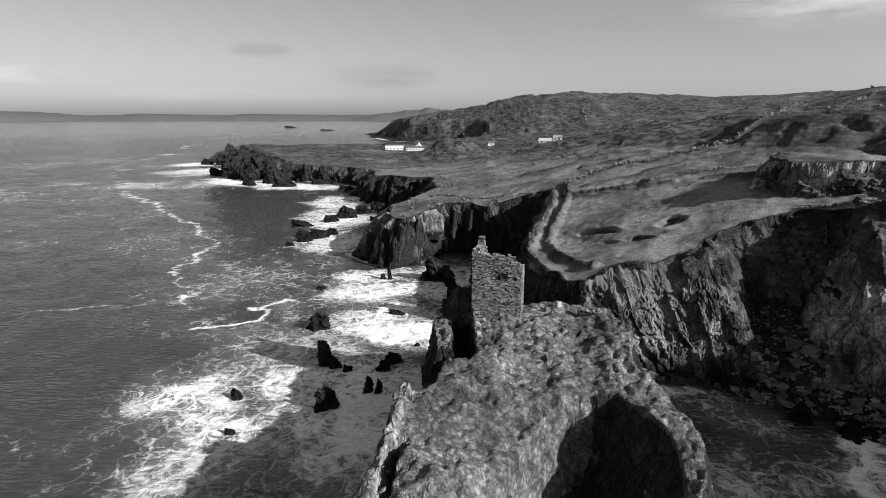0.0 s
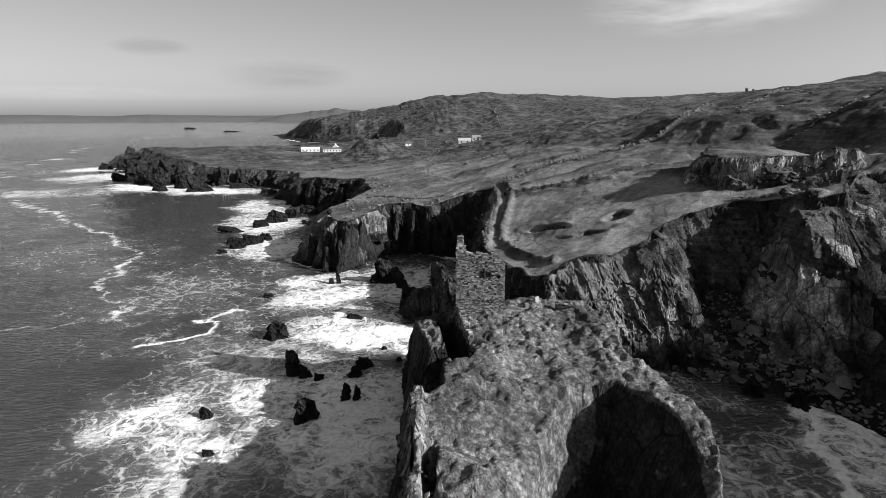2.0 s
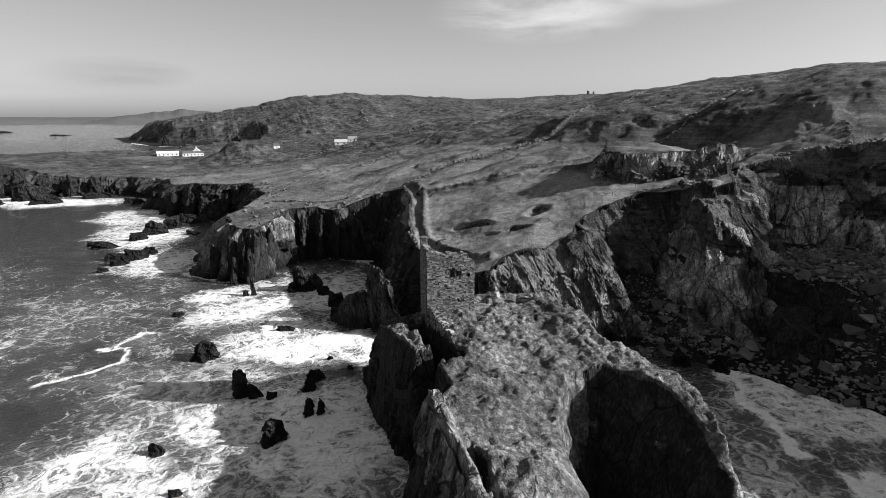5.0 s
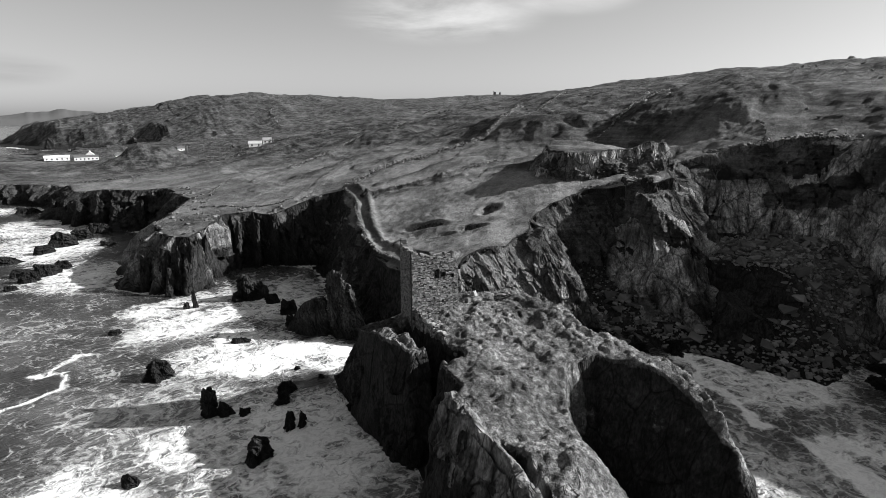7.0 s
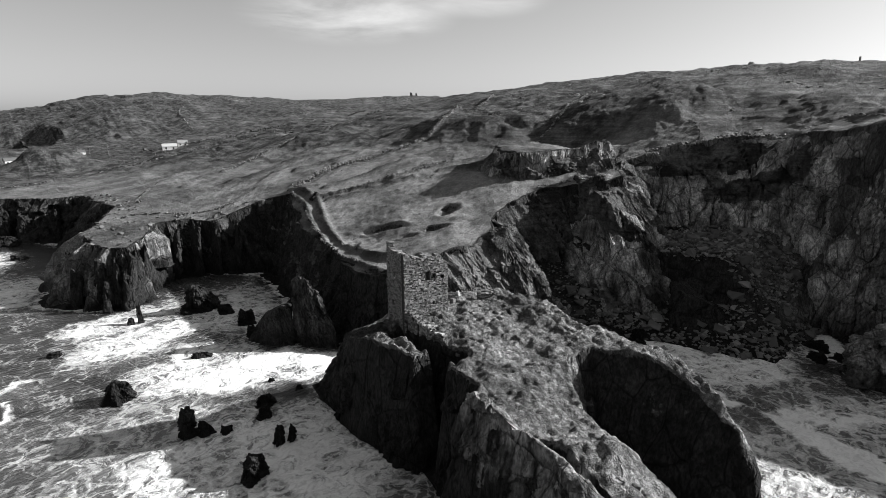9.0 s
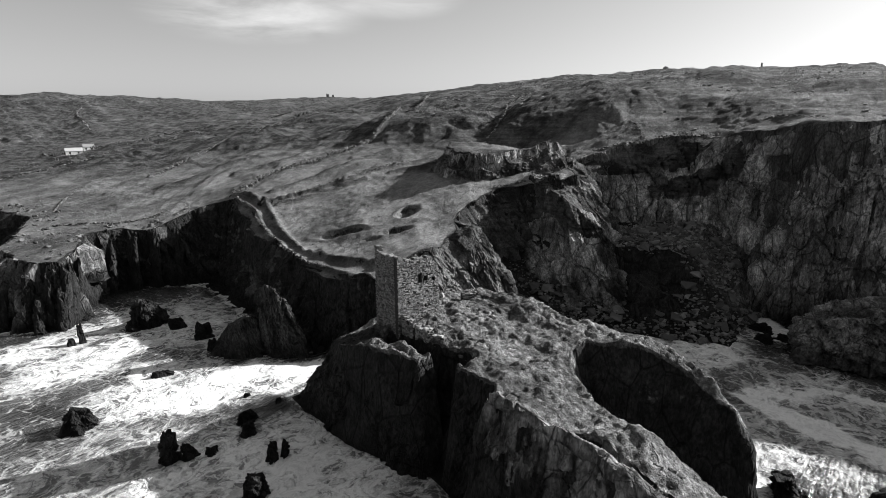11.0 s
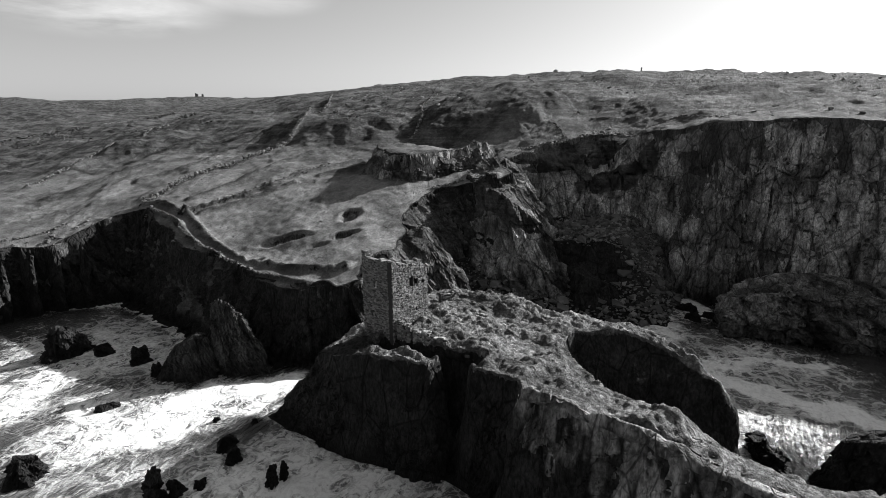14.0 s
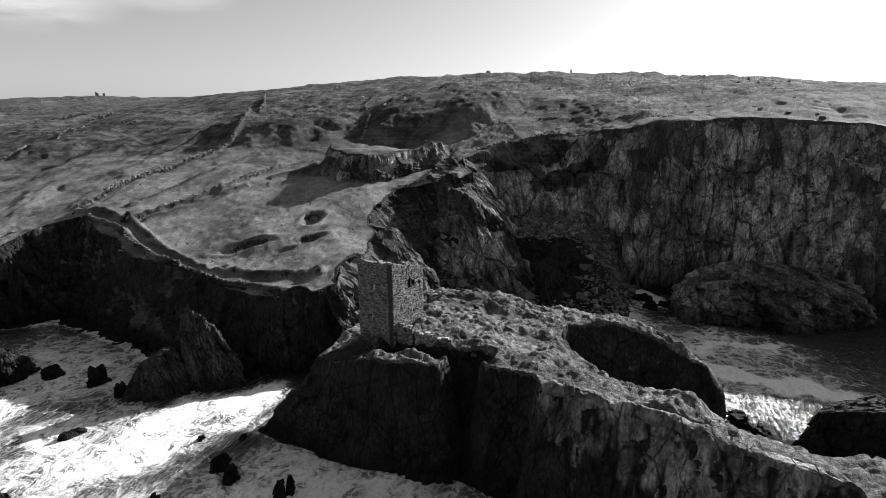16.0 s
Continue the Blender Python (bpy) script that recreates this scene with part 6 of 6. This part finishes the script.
def house(name, x, y, length, depth, wall_h, roof_h, turn, windows, label, roof_mat=SLATE_ROOF, chimney=False):
    ob = empty_thing(name, label, "house", "houses by the bay", (x, y, ground_at(x, y) - 0.2))
    ob.rotation_euler = (0, 0, radians(turn))
    L, D = length / 2, depth / 2
    bm = bmesh.new()
    prof = [(-D, 0), (D, 0), (D, wall_h), (0, wall_h + roof_h), (-D, wall_h)]
    rings = [[bm.verts.new((sx * L, py, pz)) for py, pz in prof] for sx in (-1, 1)]
    for i in range(5):
        j = (i + 1) % 5
        bm.faces.new((rings[0][i], rings[0][j], rings[1][j], rings[1][i]))
    bm.faces.new(rings[0][::-1])
    bm.faces.new(rings[1])
    bmesh.ops.recalc_face_normals(bm, faces=bm.faces)
    me = bpy.data.meshes.new("wall")
    bm.to_mesh(me)
    bm.free()
    me.materials.append(WHITEWASH)
    part("wall", me, ob)
    run = math.hypot(D, roof_h)
    pitch = math.degrees(math.atan2(roof_h, D))
    for side in (-1, 1):
        me = boxes_mesh("roof", [(-L - 0.3, -run / 2 - 0.2, 0.03, L + 0.3, run / 2 + 0.02, 0.2)], roof_mat)
        r = part("roof", me, ob)
        r.matrix_local = pose(0, -side * D / 2 * -1, wall_h + roof_h / 2 + 0.05, 0, 0, 180 if side > 0 else 0) @ pose(0, 0, 0, pitch, 0, 0)
    for k in range(windows):
        wx = -L + (k + 0.5) * length / windows
        me = boxes_mesh("window", [(wx - 0.5, -D - 0.05, 0.9, wx + 0.5, -D + 0.05, 2.0)], DARK_GLASS)
        part("window", me, ob)
    if chimney:
        part("chimney", boxes_mesh("chimney", [(L - 1.0, -0.5, wall_h + roof_h - 0.6, L - 0.1, 0.5, wall_h + roof_h + 1.2)], WHITEWASH), ob)
    return ob


house("house", -47, 556, 17, 6, 2.6, 1.5, 4, 5, "long low white building by the bay", WHITEWASH)
house("house", -27, 557, 17, 6, 2.8, 1.5, 2, 6, "long low white building with a dark roof by the bay")
house("house", -24, 570, 8, 7, 3.4, 3.0, 88, 2, "white gabled cottage behind the long buildings", WHITEWASH, True)
house("house", -2, 580, 8, 6, 2.8, 2.2, 10, 2, "small white cottage by the bay")
house("house", 8, 586, 7, 5, 2.6, 2.0, -20, 2, "small white cottage beyond the mound")
house("house", 76, 428, 9, 5, 2.4, 1.8, -15, 2, "low pale farmhouse on the slope", plain_material("pale_roof", 0.4))
house("house", 86, 433, 6, 5, 2.4, 1.8, -15, 2, "low grey barn beside the farmhouse", plain_material("grey_roof", 0.25))
house("house", 50, 600, 6, 5, 2.6, 2.0, 0, 1, "small white cottage by the road")


def signal_station():
    ob = empty_thing("signal_station", "ruined signal station with two square towers on the far skyline", "ruin", place=(870, 1190, ground_at(870, 1190) - 1))
    ob.rotation_euler = (0, 0, radians(-36))
    part("main_tower", boxes_mesh("main_tower", [(-4, -4, 0, 2, 4, 11), (-4, -4, 11, -2, 4, 12.5)], DRYSTONE), ob)
    part("side_tower", boxes_mesh("side_tower", [(10, -3, 0, 14, 3, 10)], DRYSTONE), ob)
    part("low_wall", boxes_mesh("low_wall", [(-24, -4, 0, -4.1, 4, 4.5), (2.1, -3, 0, 9.9, 3, 5), (14.1, -3, 0, 24, 3, 4)], DRYSTONE), ob)


signal_station()

# ---- shrubs ----
LEAF = plain_material("dark_scrub", 0.06, 0.5, 1.2)


def shrub(x, y, w, h, seed):
    """A thorny bush: stems and a ragged crown of small leaf clumps."""
    rng = random.Random(seed)
    ob = empty_thing("shrub", "dark wind-bent thorn bush by the fields", "bush", "bushes by the fields", (x, y, ground_at(x, y)))
    stems = []
    for _ in range(5):
        a = rng.uniform(0, 6.28)
        stems.append((math.cos(a) * w * 0.15 - 0.06, math.sin(a) * w * 0.15 - 0.06, -0.3, math.cos(a) * w * 0.15 + 0.06, math.sin(a) * w * 0.15 + 0.06, h * 0.7))
    part("stems", boxes_mesh("stems", stems, TIMBER), ob)
    rows = []
    for _ in range(110):
        a, r, k = rng.uniform(0, 6.28), math.sqrt(rng.random()), rng.random()
        rows.append((math.cos(a) * r * w / 2, math.sin(a) * r * w / 2, h * (0.2 + 0.75 * k * (1 - 0.5 * r)), rng.uniform(0.25, 0.6) * h * 0.4, rng.uniform(0, 360), rng.uniform(0, 90)))
    part("crown", joined("crown", rows, SLABS, LEAF, seed), ob)


for i, (x, y, w, h) in enumerate(((86, 420, 6, 3), (94, 418, 7, 3.2), (70, 414, 6, 2.6), (103, 425, 7, 3), (62, 412, 5, 2.2), (106, 392, 6, 2.6), (98, 400, 7, 2.6), (112, 380, 6, 2.4), (120, 372, 7, 2.4),
                                  (128, 362, 7, 2.4), (136, 352, 6, 2.4), (104, 322, 6, 2.2), (96, 330, 6, 2.0), (50, 408, 6, 2.2), (42, 404, 6, 2.0), (84, 440, 8, 3), (112, 436, 8, 3))):
    shrub(x, y, w, h, 800 + i)


# ---- banks of scrub between the fields ----


def scrub_line(line, wide, high, seed, label):
    """A ragged strip of gorse and bramble along a field boundary."""
    rng = random.Random(seed)
    rows = []
    for (ax, ay), (bx, by) in zip(line[:-1], line[1:]):
        length = math.hypot(bx - ax, by - ay)
        for _ in range(int(length * 2.2)):
            u = rng.random()
            if math.sin(u * length / 9 + seed) < -0.55:
                continue
            o = rng.gauss(0, wide / 2)
            rows.append([ax + u * (bx - ax) - o * (by - ay) / length, ay + u * (by - ay) + o * (bx - ax) / length, rng.uniform(0, high * 0.6), rng.uniform(0.5, 1.1) * high, rng.uniform(0, 360), rng.uniform(10, 80)])
    rows = np.array(rows)
    rows[:, 2] += ground_many(rows[:, 0], rows[:, 1])
    tagged(new("scrub", joined("scrub", rows, SLABS, LEAF, seed)), label, "scrub", kind="stuff")


scrub_line([(90, 332), (97, 297), (101, 262), (109, 240), (115, 216)], 3.0, 1.3, 901, "dark strip of gorse along a field boundary")
scrub_line([(55, 318), (71, 336), (87, 333), (120, 345), (160, 352)], 3.0, 1.4, 902, "dark strip of bramble along a field boundary")
scrub_line([(140, 270), (152, 302), (186, 372), (240, 470)], 4.0, 1.8, 903, "dark hedge running inland over the hill")
scrub_line([(60, 445), (90, 440), (130, 430), (180, 420)], 5.0, 2.2, 904, "dark thicket by the farm")
scrub_line([(127, 228), (137, 215), (136, 200)], 2.0, 1.0, 905, "dark strip of gorse beside a wall")
turf_stones = scatter(420, 20, 66, 88, 165, 12, 34, 612, (0.12, 0.55), lambda o, g, s: o > 0.9)
tagged(new("loose_stones", joined("loose_stones", turf_stones, STONES, DRYSTONE, 12)), "small stones lying in the pasture", "stones", kind="stuff")
headland_stones = scatter(260, -18, 24, 150, 236, 8, 22, 613, (0.3, 1.7), lambda o, g, s: (o > 0.3) & (s < 14))
tagged(new("outcrops", joined("outcrops", headland_stones, STONES + SLABS, BOULDER, 13)), "dark rock outcrops along the cliff edge", "outcrop", kind="stuff")
